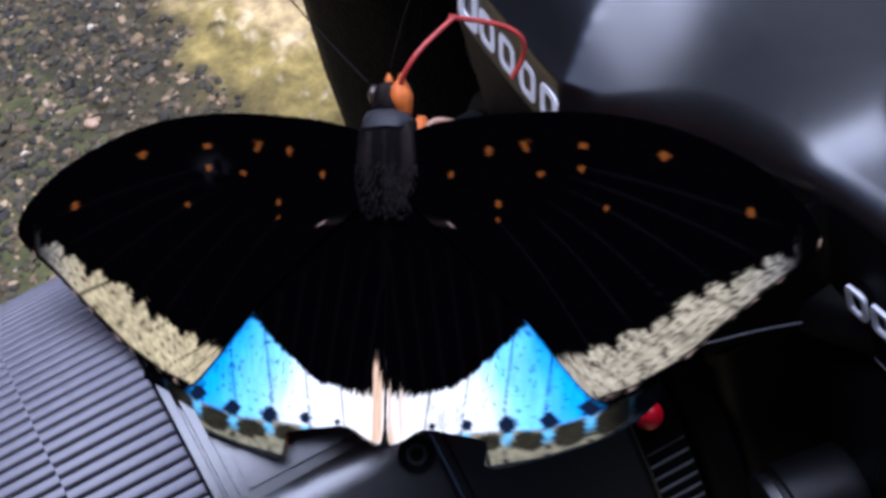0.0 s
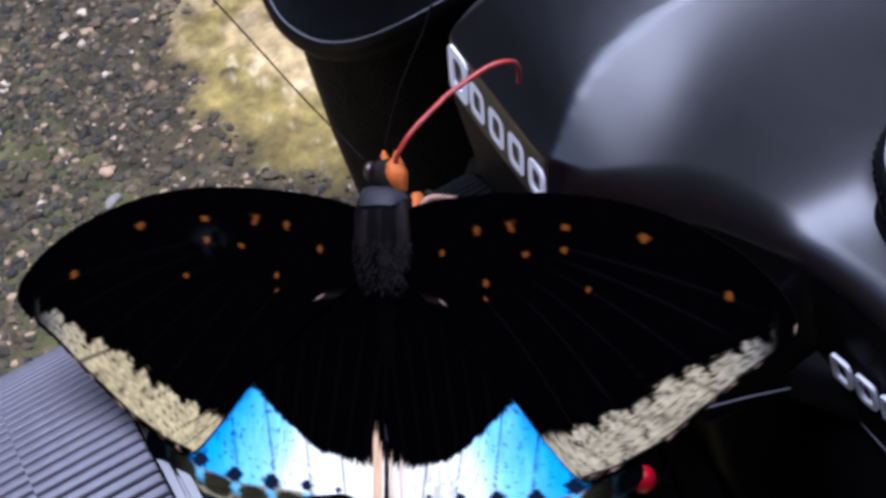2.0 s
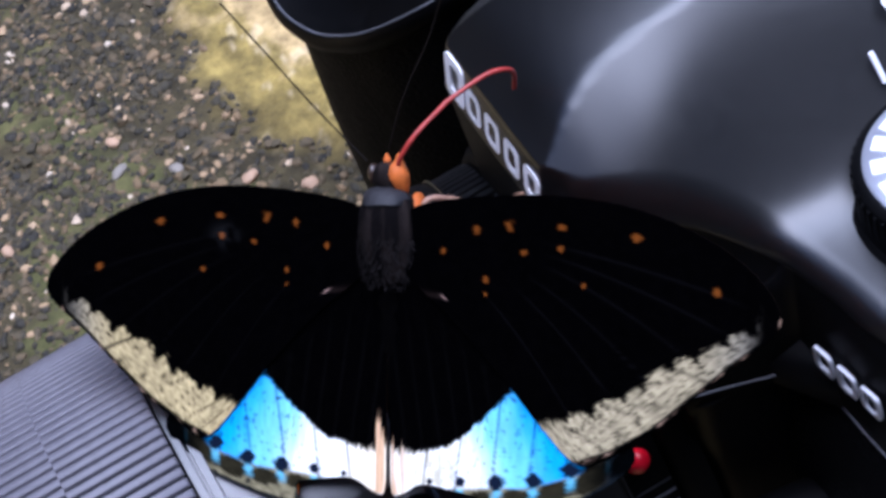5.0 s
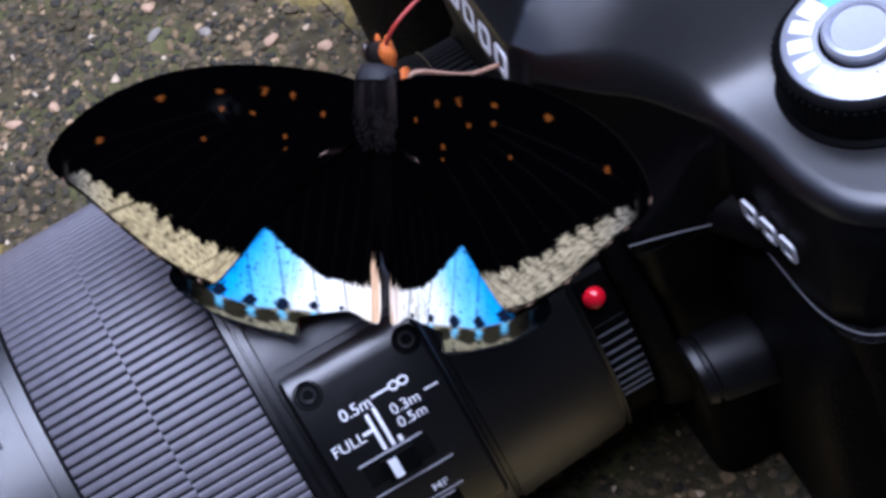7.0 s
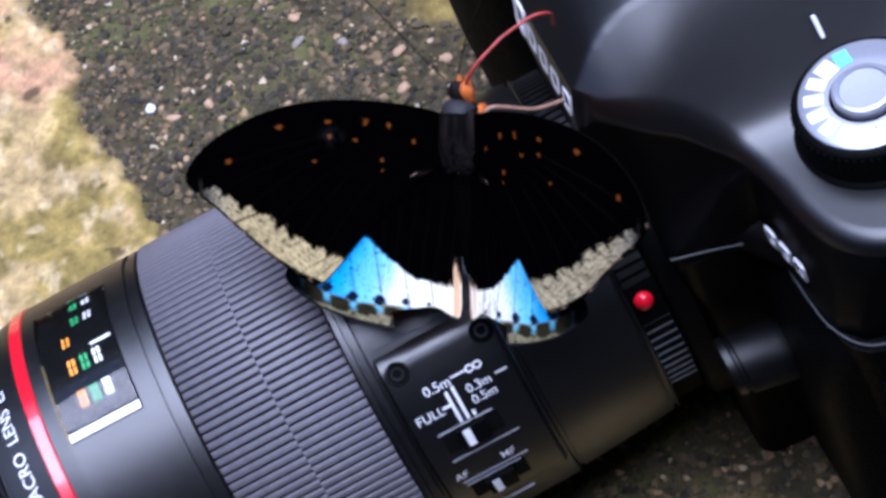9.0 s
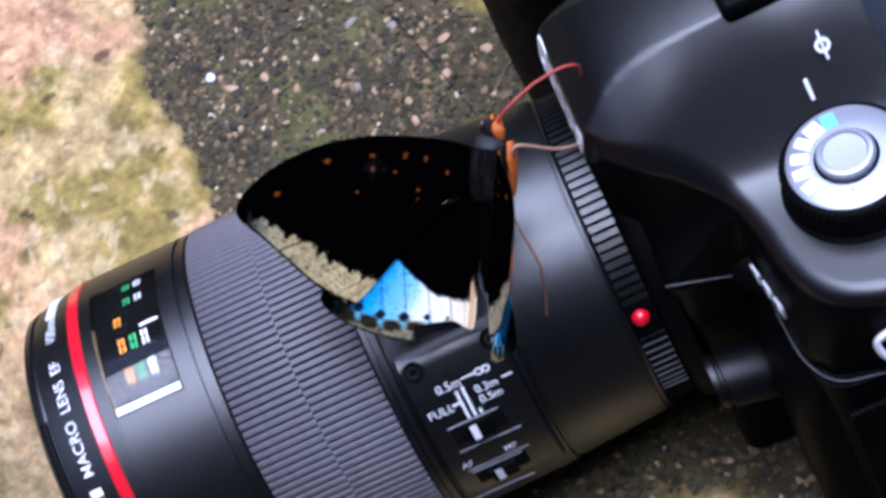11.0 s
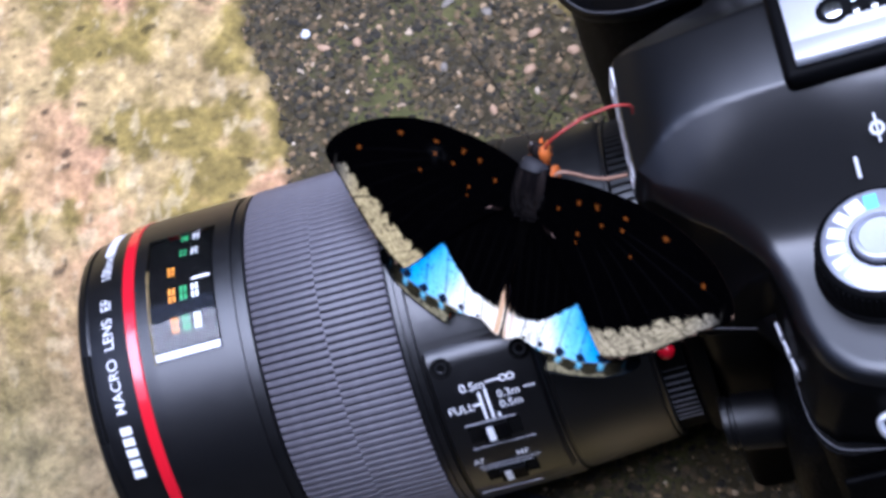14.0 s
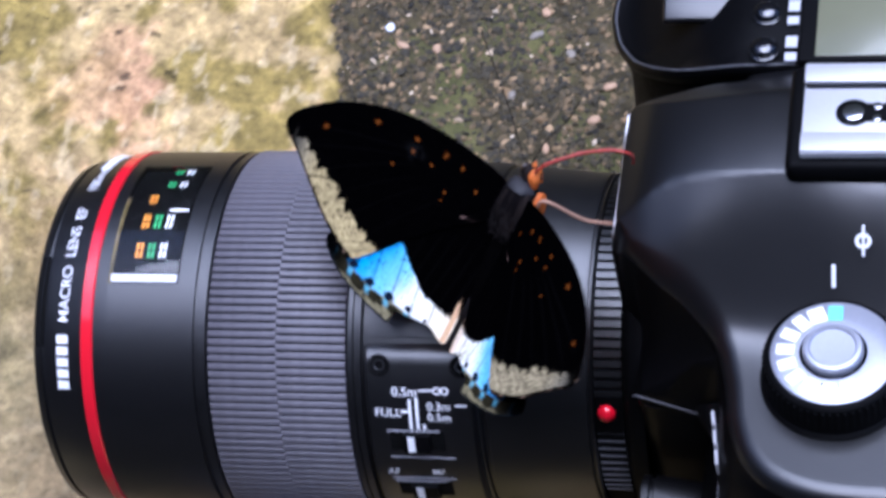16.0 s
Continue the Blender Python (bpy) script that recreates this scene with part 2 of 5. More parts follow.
def disc(cx, cy, profile, n=64):
    """A turned piece about a vertical axis; profile: (radius, z)."""
    return loft([[(cx + r * math.cos(2 * math.pi * i / n), cy + r * math.sin(2 * math.pi * i / n), z) for i in range(n)] for r, z in profile])


def tube(points, radii, n=8):
    """A tapered tube through points, in millimetres."""
    pts = [Vector(p) for p in points]
    bm, rings = bmesh.new(), []
    side = Vector((0.3, 0.5, 0.8)).normalized()
    for i, p in enumerate(pts):
        d = (pts[min(i + 1, len(pts) - 1)] - pts[max(i - 1, 0)]).normalized()
        side = (side - d * side.dot(d)).normalized()
        up = d.cross(side)
        r = radii[i] if isinstance(radii, (list, tuple)) else radii
        rings.append([bm.verts.new(V(*(p + r * (side * math.cos(2 * math.pi * k / n) + up * math.sin(2 * math.pi * k / n))))) for k in range(n)])
    for a, b in zip(rings, rings[1:]):
        for k in range(n):
            bm.faces.new((a[k], a[(k + 1) % n], b[(k + 1) % n], b[k]))
    bm.faces.new(rings[0][::-1])
    bm.faces.new(rings[-1])
    return bm


def spline(points, steps=6):
    """Catmull-Rom through points."""
    p = [Vector(q) for q in points]
    p = [2 * p[0] - p[1]] + p + [2 * p[-1] - p[-2]]
    out = []
    for i in range(1, len(p) - 2):
        for j in range(steps):
            t = j / steps
            out.append(0.5 * ((2 * p[i]) + (-p[i - 1] + p[i + 1]) * t + (2 * p[i - 1] - 5 * p[i] + 4 * p[i + 1] - p[i + 2]) * t * t + (-p[i - 1] + 3 * p[i] - 3 * p[i + 1] + p[i + 2]) * t ** 3))
    return out + [p[-2]]


def letters(body, size, place):
    """Raised lettering; place maps (along, up) in millimetres to the world."""
    cu = bpy.data.curves.new("lettering", "FONT")
    cu.body, cu.size, cu.offset = body, size, size * 0.004
    ob = new("lettering", cu)
    bpy.context.view_layer.update()
    me = bpy.data.meshes.new_from_object(ob)
    bpy.data.objects.remove(ob)
    bm = bmesh.new()
    bm.from_mesh(me)
    bpy.data.meshes.remove(me)
    bmesh.ops.subdivide_edges(bm, edges=[e for e in bm.edges if e.calc_length() > size * 0.5], cuts=1)
    for v in bm.verts:
        v.co = place(v.co.x, v.co.y)
    return bm


# ---- the stone ground ----
def lattice(ix, iy, seed):
    h = np.sin(ix * 127.1 + iy * 311.7 + seed * 74.7) * 43758.5453
    return h - np.floor(h)


def value_noise(x, y, seed=0):
    ix, iy = np.floor(x), np.floor(y)
    fx, fy = x - ix, y - iy
    fx, fy = fx * fx * (3 - 2 * fx), fy * fy * (3 - 2 * fy)
    a, b = lattice(ix, iy, seed), lattice(ix + 1, iy, seed)
    c, d = lattice(ix, iy + 1, seed), lattice(ix + 1, iy + 1, seed)
    return (a * (1 - fx) + b * fx) * (1 - fy) + (c * (1 - fx) + d * fx) * fy


def fractal(x, y, seed=0, octaves=4):
    total, amp, out = 0.0, 1.0, 0.0
    for o in range(octaves):
        out = out + amp * value_noise(x * 2 ** o, y * 2 ** o, seed + o)
        total += amp
        amp *= 0.5
    return out / total


def smooth(a, b, x):
    t = np.clip((x - a) / (b - a), 0, 1)
    return t * t * (3 - 2 * t)


def lichen_cover(x, y):
    """How far pale lichen and smooth stone cover the dark aggregate, 0 to 1."""
    wob = 17 * (fractal(x / 20, y / 20, 5) - 0.5) + 9 * (fractal(x / 6, y / 6, 9) - 0.5)
    edge = -93 + wob
    big = smooth(3, -3, x - edge + 0.09 * (y - 100)) * smooth(-60, -40, y)
    big = np.maximum(big, smooth(3, -3, x + 150 + wob))
    second = smooth(5, -5, np.hypot((x - 12) / 1.0, (y - 138) / 1.25) - 35 + wob)
    third = smooth(6, -6, np.hypot(x + 62, y + 70) - 26 + wob)
    fourth = 0.8 * smooth(4, -4, np.hypot(x + 18, y + 53) - 19 + 0.5 * wob)
    return np.maximum(np.maximum(big, second), np.maximum(third, fourth))


def ground_height(x, y):
    """Millimetres, on the scale of the lens axis."""
    near = np.clip(x, -220, 80)
    slope = -42.9 - 0.107 * near * smooth(18, 75, y) + 0.052 * np.clip(y, 0, 220) * smooth(10, 70, y)
    slope = slope + 1.2 * smooth(-20, -60, y)
    away = smooth(45, 75, np.abs(y - 5) + 60 * smooth(95, 170, np.abs(x + 20)))
    rough = 2.4 * (fractal(x / 45, y / 45, 1) - 0.5) + 1.6 * (fractal(x / 9, y / 9, 3) - 0.5)
    cover = lichen_cover(x, y)
    rough = rough + cover * (1.5 + 2.6 * (fractal(x / 8, y / 12, 21) - 0.5) + 1.5 * (fractal(x / 3.0, y / 4.5, 23) - 0.5))
    return slope + rough * (0.25 + 0.75 * away) - 1.0 * (1 - away)


def ground_colour(x, y):
    cover = lichen_cover(x, y)[:, None]
    n1, n2, n3 = fractal(x / 16, y / 16, 31), fractal(x / 5, y / 5, 33, 5), fractal(x / 30, y / 30, 35)
    dark = np.array([0.050, 0.039, 0.016]) * (0.35 + 1.3 * n2[:, None]) + smooth(0.52, 0.7, n1)[:, None] * np.array([0.02, 0.028, 0.004])
    olive, cream, pink = np.array([0.29, 0.212, 0.055]), np.array([0.47, 0.335, 0.140]), np.array([0.54, 0.295, 0.160])
    pale = olive + smooth(0.42, 0.62, n1 + 0.45 * (n2 - 0.5))[:, None] * (cream - olive)
    pale = pale + (smooth(0.40, 0.60, n3 + 0.4 * (n2 - 0.5)) * smooth(-175, -130, x) * smooth(-50, -75, x) * 0.85)[:, None] * (pink - pale)
    grain = 0.6 * fractal(x / 2.4, y / 3.4, 61, 4) + 0.4 * fractal((x + 0.5 * y) / 3.0, (y - 0.5 * x) / 8.0, 67, 3)
    pale = pale * (0.06 + 0.66 * n2 + 0.88 * grain)[:, None]
    glint = smooth(0.66, 0.74, fractal(x / 2.6, y / 4.6, 63, 3))[:, None]
    pale = pale + glint * 0.4 * (np.array([0.64, 0.50, 0.29]) - pale)
    pits = smooth(0.80, 0.85, fractal(x / 5.0, y / 4.0, 51, 2))[:, None]
    pale = pale * (1 - 0.7 * pits)
    worn = (smooth(75, 15, y) * smooth(-115, -135, x) * 0.75)[:, None]
    pale = pale + worn * (np.array([0.20, 0.165, 0.085]) * (0.5 + n2)[:, None] - pale)
    stone = dark + cover * (pale - dark)
    # shade put into the colour of the south ground, dimming its reflection
    south_dim = smooth(-66, -96, y + 8 * (n1 - 0.5))[:, None]
    return stone + south_dim * (np.array([0.012, 0.010, 0.006]) * (0.4 + 1.2 * n2[:, None]) - stone)


def build_ground():
    def axis(lo, hi, step):
        inner = np.arange(lo, hi + step / 2, step)
        out, s, v = [], step, hi
        while v < 40000:
            s *= 1.35
            v += s
            out.append(v)
        neg, s, v = [], step, lo
        while v > -40000:
            s *= 1.35
            v -= s
            neg.append(v)
        return np.concatenate([neg[::-1], inner, out])
    xs, ys = axis(-215, 110, 0.85), axis(-110, 235, 0.85)
    gx, gy = np.meshgrid(xs, ys, indexing="ij")
    x, y = gx.ravel(), gy.ravel()
    z = ground_height(np.clip(x, -400, 400), np.clip(y, -400, 500))
    verts = np.stack([x / 1000, y / 1000, (z + LIFT) / 1000], 1)
    nx, ny = len(xs), len(ys)
    i, j = np.meshgrid(np.arange(nx - 1), np.arange(ny - 1), indexing="ij")
    a = (i * ny + j).ravel()
    faces = np.stack([a, a + ny, a + ny + 1, a + 1], 1)
    me = bpy.data.meshes.new("ground")
    me.from_pydata(verts.tolist(), [], faces.tolist())
    col = np.ones((len(x), 4))
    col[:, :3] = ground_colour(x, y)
    at = me.color_attributes.new("stone", "FLOAT_COLOR", "POINT")
    at.data.foreach_set("color", col.ravel().astype(np.float32))
    m = attribute_material("weathered_stone", "stone", 0.85, 700, 0.6, mottle=420)
    m.node_tree.nodes["Bump"].inputs["Distance"].default_value = 0.0014
    return mesh_part("ground", me, m, None, "rough weathered stone with pale lichen patches", 180, "structure")


def build_pebbles():
    """Small stones set in the dark part of the slab."""
    rng = np.random.RandomState(7)
    base = bmesh.new()
    bmesh.ops.create_icosphere(base, subdivisions=1, radius=1)
    bv = np.array([v.co[:] for v in base.verts])
    bf = np.array([[v.index for v in f.verts] for f in base.faces])
    base.free()
    n = 72000
    x, y = rng.uniform(-165, 60, n), rng.uniform(-75, 215, n)
    keep = (lichen_cover(x, y) < 0.45) & (rng.uniform(0, 1, n) < 0.5 + 0.5 * smooth(0.35, 0.6, fractal(x / 20, y / 20, 77)))
    keep &= ~((np.abs(y) < 12) & (x < 5))
    x, y = x[keep], y[keep]
    n = len(x)
    r = 0.38 + 0.85 * rng.uniform(0, 1, n) ** 2.5 + 0.4 * (rng.uniform(0, 1, n) > 0.985)
    z = ground_height(x, y) + r * 0.02
    verts, faces = [], []
    for k in range(n):
        s = r[k] * np.array([rng.uniform(0.8, 1.4), rng.uniform(0.7, 1.1), rng.uniform(0.5, 0.8)])
        a = rng.uniform(0, 6.28)
        p = bv * (1 + rng.uniform(-0.34, 0.34, (len(bv), 1))) * s
        c, d = math.cos(a), math.sin(a)
        q = np.stack([p[:, 0] * c - p[:, 1] * d + x[k], p[:, 0] * d + p[:, 1] * c + y[k], p[:, 2] + z[k] + LIFT], 1) / 1000
        verts.append(q)
        faces.append(bf + k * len(bv))
    me = bpy.data.meshes.new("pebbles")
    me.from_pydata(np.concatenate(verts).tolist(), [], np.concatenate(faces).tolist())
    m = island_material("pebble_stone", [(0.0, (0.014, 0.012, 0.007)), (0.30, (0.036, 0.029, 0.014)), (0.55, (0.060, 0.046, 0.021)), (0.78, (0.100, 0.070, 0.032)), (0.92, (0.18, 0.118, 0.054)), (0.98, (0.37, 0.25, 0.13)), (0.999, (0.55, 0.45, 0.32))])
    return tagged(mesh_part("pebbles", me, m, None, "tiny mixed pebbles set in the dark stone", 60), category="gravel", kind="stuff")


def build_stones():
    """The few larger chips that stand out on the slab."""
    rng = random.Random(3)
    white = material("white_quartz", (0.80, 0.82, 0.86), 0.35, noise_scale=600, noise_amount=0.15)
    tan = material("tan_pebble", (0.42, 0.27, 0.16), 0.7, noise_scale=700, noise_amount=0.4)
    rust = material("rust_chip", (0.34, 0.13, 0.06), 0.75, noise_scale=500, noise_amount=0.4)
    grey = material("grey_pebble", (0.22, 0.19, 0.15), 0.7, noise_scale=700, noise_amount=0.4)
    spec = [(-81.7,116.8,1.5,"w"), (-77.6,111.2,1.6,"t"), (-69.0,111.1,1.5,"t"), (-24.6,102,1.5,"t"), (-35.3,111.4,1.3,"g"), (-38.1,81.6,1.3,"t"), (-48.4,97.7,1.4,"g"), (-7.2,-52.7,2.4,"r"), (-24.9,-41.8,1.7,"g"), (-44.6,117.3,1.5,"g"), (-19.3,-46.3,1.4,"g"), (-43.1,125.1,1.4,"t"), (-16,94.4,1.4,"t"), (-27.5,91.5,1.4,"t")]
    for x, y, r, mat, lab in ((a, b, c, {"w": white, "t": tan, "r": rust, "g": grey}[d], {"w": "bright white quartz chip set in the dark stone", "t": "tan pebble set in the dark stone", "r": "rust-brown flat chip lying on the dark stone", "g": "pale grey pebble set in the dark stone"}[d]) for a, b, c, d in spec):
        bm = bmesh.new()
        bmesh.ops.create_icosphere(bm, subdivisions=2, radius=1)
        sx, sy, sz, turn = rng.uniform(0.9, 1.4), rng.uniform(0.7, 1.0), rng.uniform(0.45, 0.7), rng.uniform(0, 3.1)
        for v in bm.verts:
            n = 1 + 0.28 * noise.noise(v.co * 1.7 + Vector((x, y, r)))
            v.co = Vector((v.co.x * sx * n, v.co.y * sy * n, v.co.z * sz * n)) * r / 1000
        bmesh.ops.rotate(bm, verts=bm.verts[:], cent=(0, 0, 0), matrix=Matrix.Rotation(turn, 3, "Z"))
        z = float(ground_height(np.array([x]), np.array([y]))[0])
        at = V(x, y, z + r * 0.2)
        bmesh.ops.translate(bm, verts=bm.verts[:], vec=at)
        tagged(part("pebble", bm, mat, None, lab, 50, "", at), category="pebble", group="larger chips on the slab")


def build_shade_walls():
    # Unseen walls, added to keep low sky light off the camera and lens.
    m = material("dark_shade_wall", (0.012, 0.016, 0.007), 0.9, noise_scale=14, noise_amount=0.7)
    for name, x0, x1, y0, y1, h in (("shade_wall_north", -1.7, 1.7, 0.95, 1.05, 1.7), ("shade_wall_south", -1.7, 1.7, -1.7, -1.6, 3.05), ("shade_wall_west", -1.8, -1.7, -1.7, 1.05, 1.9), ("shade_wall_east", 1.7, 1.8, -1.7, 1.05, 0.12)):
        bm = bmesh.new()
        bmesh.ops.create_cube(bm, size=1)
        bmesh.ops.scale(bm, vec=(x1 - x0, y1 - y0, h + 0.3), verts=bm.verts[:])
        bmesh.ops.translate(bm, verts=bm.verts[:], vec=((x0 + x1) / 2, (y0 + y1) / 2, h / 2 - 0.15))
        part(name, bm, m, None, "unseen dark wall added to block low sky light", 35, "structure")


build_ground()
build_pebbles()
build_stones()
build_shade_walls()


# ---- the lens ----
def build_lens():
    lens = thing("camera_lens", V(-60, 0, -39), "black macro lens with ribbed focus ring and red stripe", "lens")
    part("front_barrel", revolve([(-121.0, 30), (-121.3, 33.5), (-121.3, 35.6), (-120.7, 36.5), (-119.2, 37.0), (-119.1, 36.5), (-118.4, 36.5), (-118.3, 37.1), (-117.2, 37.4), (-110.0, 38.7)]), BARREL, lens)
    part("front_element", revolve([(-121.0, 30), (-112, 29), (-111, 20), (-110.5, 8), (-110.4, 0.2)], 64), glass, lens, "dark front glass")
    part("red_ring", revolve([(-110.0, 38.7), (-109.7, 39.15), (-107.6, 39.15), (-107.3, 38.7)]), RED, lens, "glossy red stripe ring")
    # barrel with the distance window
    fb = revolve([(-107.3, 38.9), (-104.6, 39.0)])
    part("barrel_collar", fb, BARREL, lens)
    bm = revolve([(-104.6, 39.0), (-89.9, 39.0)], 160, 21.5, 333.5)
    part("distance_barrel", bm, BARREL, lens)
    part("barrel_collar", revolve([(-89.9, 39.0), (-86.2, 39.0), (-86.1, 38.4), (-85.2, 38.4), (-85.1, 39.0), (-83.6, 39.0), (-83.5, 38.2)]), BARREL, lens)
    win = part("distance_window", patch(-104.4, -90.1, -26.3, 21.3, 37.9, 1.2, 2, 16), MATT, lens, "recessed black distance scale")
    part("window_pane", patch(-104.3, -90.2, -26.2, 18.0, 39.0, 0.35, 2, 20), glass, win, "clear scale window").visible_shadow = False
    # silver strip paints the reflection on the window's lower bevel
    part("window_glare_edge", patch(-104.2, -90.3, 18.6, 21.0, 38.95, 0.5, 4, 3), SILVER, win, "bevelled window edge, its reflection painted as silver")
    for th, tall, columns in ((-25.0, 1.5, "gw"), (-17.2, 1.5, "gw"), (-9.6, 1.8, "o"), (-0.2, 2.6, "ogw"), (10.4, 2.6, "ogw")):
        for x, key, mat in ((-99.6, "o", ORANGE), (-97.1, "g", GREEN), (-94.6, "w", PRINT)):
            if key in columns:
                for dx in (-0.55, 0.35):
                    for dt in (-tall, 0.25):
                        part("scale_mark", patch(x + dx, x + dx + 0.5, th + dt, th + dt + tall - 0.35, 38.02, 0.2, 1, 2), mat, win)
    part("scale_index", patch(-95.0, -91.0, -5.0, -4.2, 38.2, 0.2, 1, 1), PRINT, win, "white index line")
    # focus ring
    # ring floor is near black: shade between the ribs put into its colour
    ring = part("focus_ring", revolve([(-83.5, 38.2), (-83.3, 38.66), (-54.7, 38.66), (-54.5, 38.2)]), GROOVE, lens, "ribbed grey-black rubber focus ring")
    n = 150
    for x0, x1, off in ((-83.1, -68.9, 0.0), (-68.9, -54.8, 0.5)):
        me = None
        for i in range(n):
            th = 360 / n * (i + off)
            if me is None:
                bm = bmesh.new()
                for x in (x0, x0 + 0.35, x1 - 0.35, x1):
                    r = 39.25 if x not in (-83.1, -54.8) else 38.9
                    for a, rr in ((-0.98, 38.55), (-0.92, r - 0.26), (-0.76, r - 0.05), (-0.5, r), (0.5, r), (0.76, r - 0.05), (0.92, r - 0.26), (0.98, 38.55)):
                        bm.verts.new(Vector(((x - (x0 + x1) / 2) / 1000, -rr * math.sin(radians(a)) / 1000, rr * math.cos(radians(a)) / 1000)))
                bm.verts.ensure_lookup_table()
                for e in range(3):
                    for k in range(7):
                        p = e * 8 + k
                        bm.faces.new((bm.verts[p], bm.verts[p + 1], bm.verts[p + 9], bm.verts[p + 8]))
                for e in (0, 3):
                    bm.faces.new([bm.verts[e * 8 + k] for k in range(8)])
                bmesh.ops.recalc_face_normals(bm, faces=bm.faces[:])
                me = bpy.data.meshes.new("rib")
                bm.to_mesh(me)
                bm.free()
                me.materials.append(RUBBER)
                me.polygons.foreach_set("use_smooth", [True] * len(me.polygons))
                me.set_sharp_from_angle(angle=radians(60))
            rib = new("rib", me)
            rib.parent = ring
            rib.matrix_basis = Matrix.Translation(V((x0 + x1) / 2, 0, 0)) @ Matrix.Rotation(radians(th), 4, "X")
    # bands and switch housing
    part("barrel_band", revolve([(-54.5, 38.2), (-54.4, 38.9), (-53.4, 38.9), (-53.3, 38.4), (-53.0, 38.4), (-52.9, 38.8), (-51.8, 38.8), (-51.7, 37.2)]), BARREL, lens)
    part("switch_barrel", revolve([(-51.7, 37.2), (-29.5, 36.6), (-28.9, 36.3)]), BARREL, lens)
    hous = bmesh.new()
    secs = []
    for x, top in ((-51.2, 37.6), (-50.6, 38.7), (-30.0, 38.4), (-29.3, 37.4)):
        lp = []
        for k in range(25):
            th = 36.5 + (100 - 36.5) * k / 24
            e = min(1.0, min(k, 24 - k) / 1.5)
            lp.append(ring_point(x, 36.0 + (top - 36.0) * e, th))
        for k in range(24, -1, -1):
            lp.append(ring_point(x, 35.5, 36.5 + (100 - 36.5) * k / 24))
        secs.append([hous.verts.new(p) for p in lp])
    for a, b in zip(secs, secs[1:]):
        for k in range(len(a)):
            hous.faces.new((a[k], a[(k + 1) % len(a)], b[(k + 1) % len(a)], b[k]))
    hous.faces.new(secs[0])
    hous.faces.new(secs[-1])
    panel = part("switch_panel", hous, BARREL, lens, "raised black switch panel with white markings", 30)
    for x in (-48.1, -31.8):
        bm = bmesh.new()
        c, out = ring_point(x, 38.62, 44.2), (ring_point(x, 39, 44.2) - ring_point(x, 38, 44.2)).normalized()
        m = Matrix.Translation(c) @ out.to_track_quat("Z", "Y").to_matrix().to_4x4()
        screw(panel, m)
    # lower, recessed slope above the panel
    part("housing_slope", patch(-50.4, -29.8, 29.0, 36.0, 37.6, 1.6, 2, 6), BARREL, panel)
    R = 38.75
    on_panel = lambda x0, th0: (lambda s, t: ring_point(x0 + s, R, th0 - math.degrees(t / R)))
    part("marking", letters("0.5m", 2.6, on_panel(-45.8, 53.2)), PRINT, panel, "white printed 0.5m", 180)
    part("marking", patch(-40.4, -37.6, 51.2, 51.7, R, 0.05, 1, 1), PRINT, panel)
    for dx in (-36.7, -35.2):
        part("marking", loop_mark(dx, 51.5, 0.72, R), PRINT, panel, "half of a white infinity sign")
    part("marking", letters("0.3m", 2.4, on_panel(-38.9, 57.4)), PRINT, panel, "white printed 0.3m", 180)
    part("marking", patch(-33.2, -30.9, 55.6, 56.1, R, 0.05, 1, 1), PRINT, panel)
    part("marking", letters("0.5m", 2.4, on_panel(-38.9, 60.8)), PRINT, panel, "white printed 0.5m", 180)
    part("marking", letters("FULL", 2.5, on_panel(-49.4, 59.6)), PRINT, panel, "white printed FULL", 180)
    for x0, x1, a, b in ((-42.6, -42.0, 54.2, 63.6), (-41.2, -40.6, 53.6, 63.6), (-39.9, -39.3, 62.0, 63.6), (-44.2, -42.0, 57.6, 58.4)):
        part("marking", patch(x0, x1, a, b, R, 0.05, 1, 4), PRINT, panel)
    for th, name in ((66.5, "focus_limit_switch"), (85.5, "focus_mode_switch")):
        part("switch_slot", patch(-46.8, -36.0, th - 2.2, th + 4.2, R + 0.02, 0.3, 2, 4), GROOVE, panel, "dark switch slot")
        part("switch_line", patch(-47.2, -36.6, th - 2.5, th - 2.1, R + 0.05, 0.06, 2, 1), GREYPRINT, panel)
        part(name, patch(-44.0, -38.6, th - 1.6, th + 3.8, R + 1.3, 1.4, 2, 3), MATT, panel, "small black sliding switch")
        part("switch_mark", patch(-43.0, -41.6, th - 1.4, th + 3.6, R + 1.36, 0.06, 1, 3), PRINT, panel, "white switch mark")
    part("switch_line", patch(-47.2, -34.2, 73.2, 73.6, R, 0.05, 2, 1), GREYPRINT, panel)
    part("switch_line", patch(-47.6, -34.8, 81.6, 82.0, R, 0.05, 2, 1), GREYPRINT, panel)
    part("switch_line", patch(-50.0, -37.0, 98.4, 98.9, 38.4, 0.3, 2, 1), GREYPRINT, panel)
    part("marking", letters("AF", 2.2, on_panel(-48.4, 80.2)), PRINT, panel, "white printed AF", 180)
    part("marking", letters("MF", 2.2, on_panel(-39.4, 80.2)), PRINT, panel, "white printed MF", 180)
    # rear barrel and mount grip
    part("rear_barrel", revolve([(-28.9, 36.3), (-28.6, 35.6), (-27.9, 35.6), (-27.7, 36.1), (-26.5, 36.0), (-9.0, 34.6), (-8.2, 34.4), (-8.1, 33.6), (-7.6, 33.6), (-7.5, 34.3), (-7.2, 34.5), (-7.0, 33.7)]), BARREL, lens)
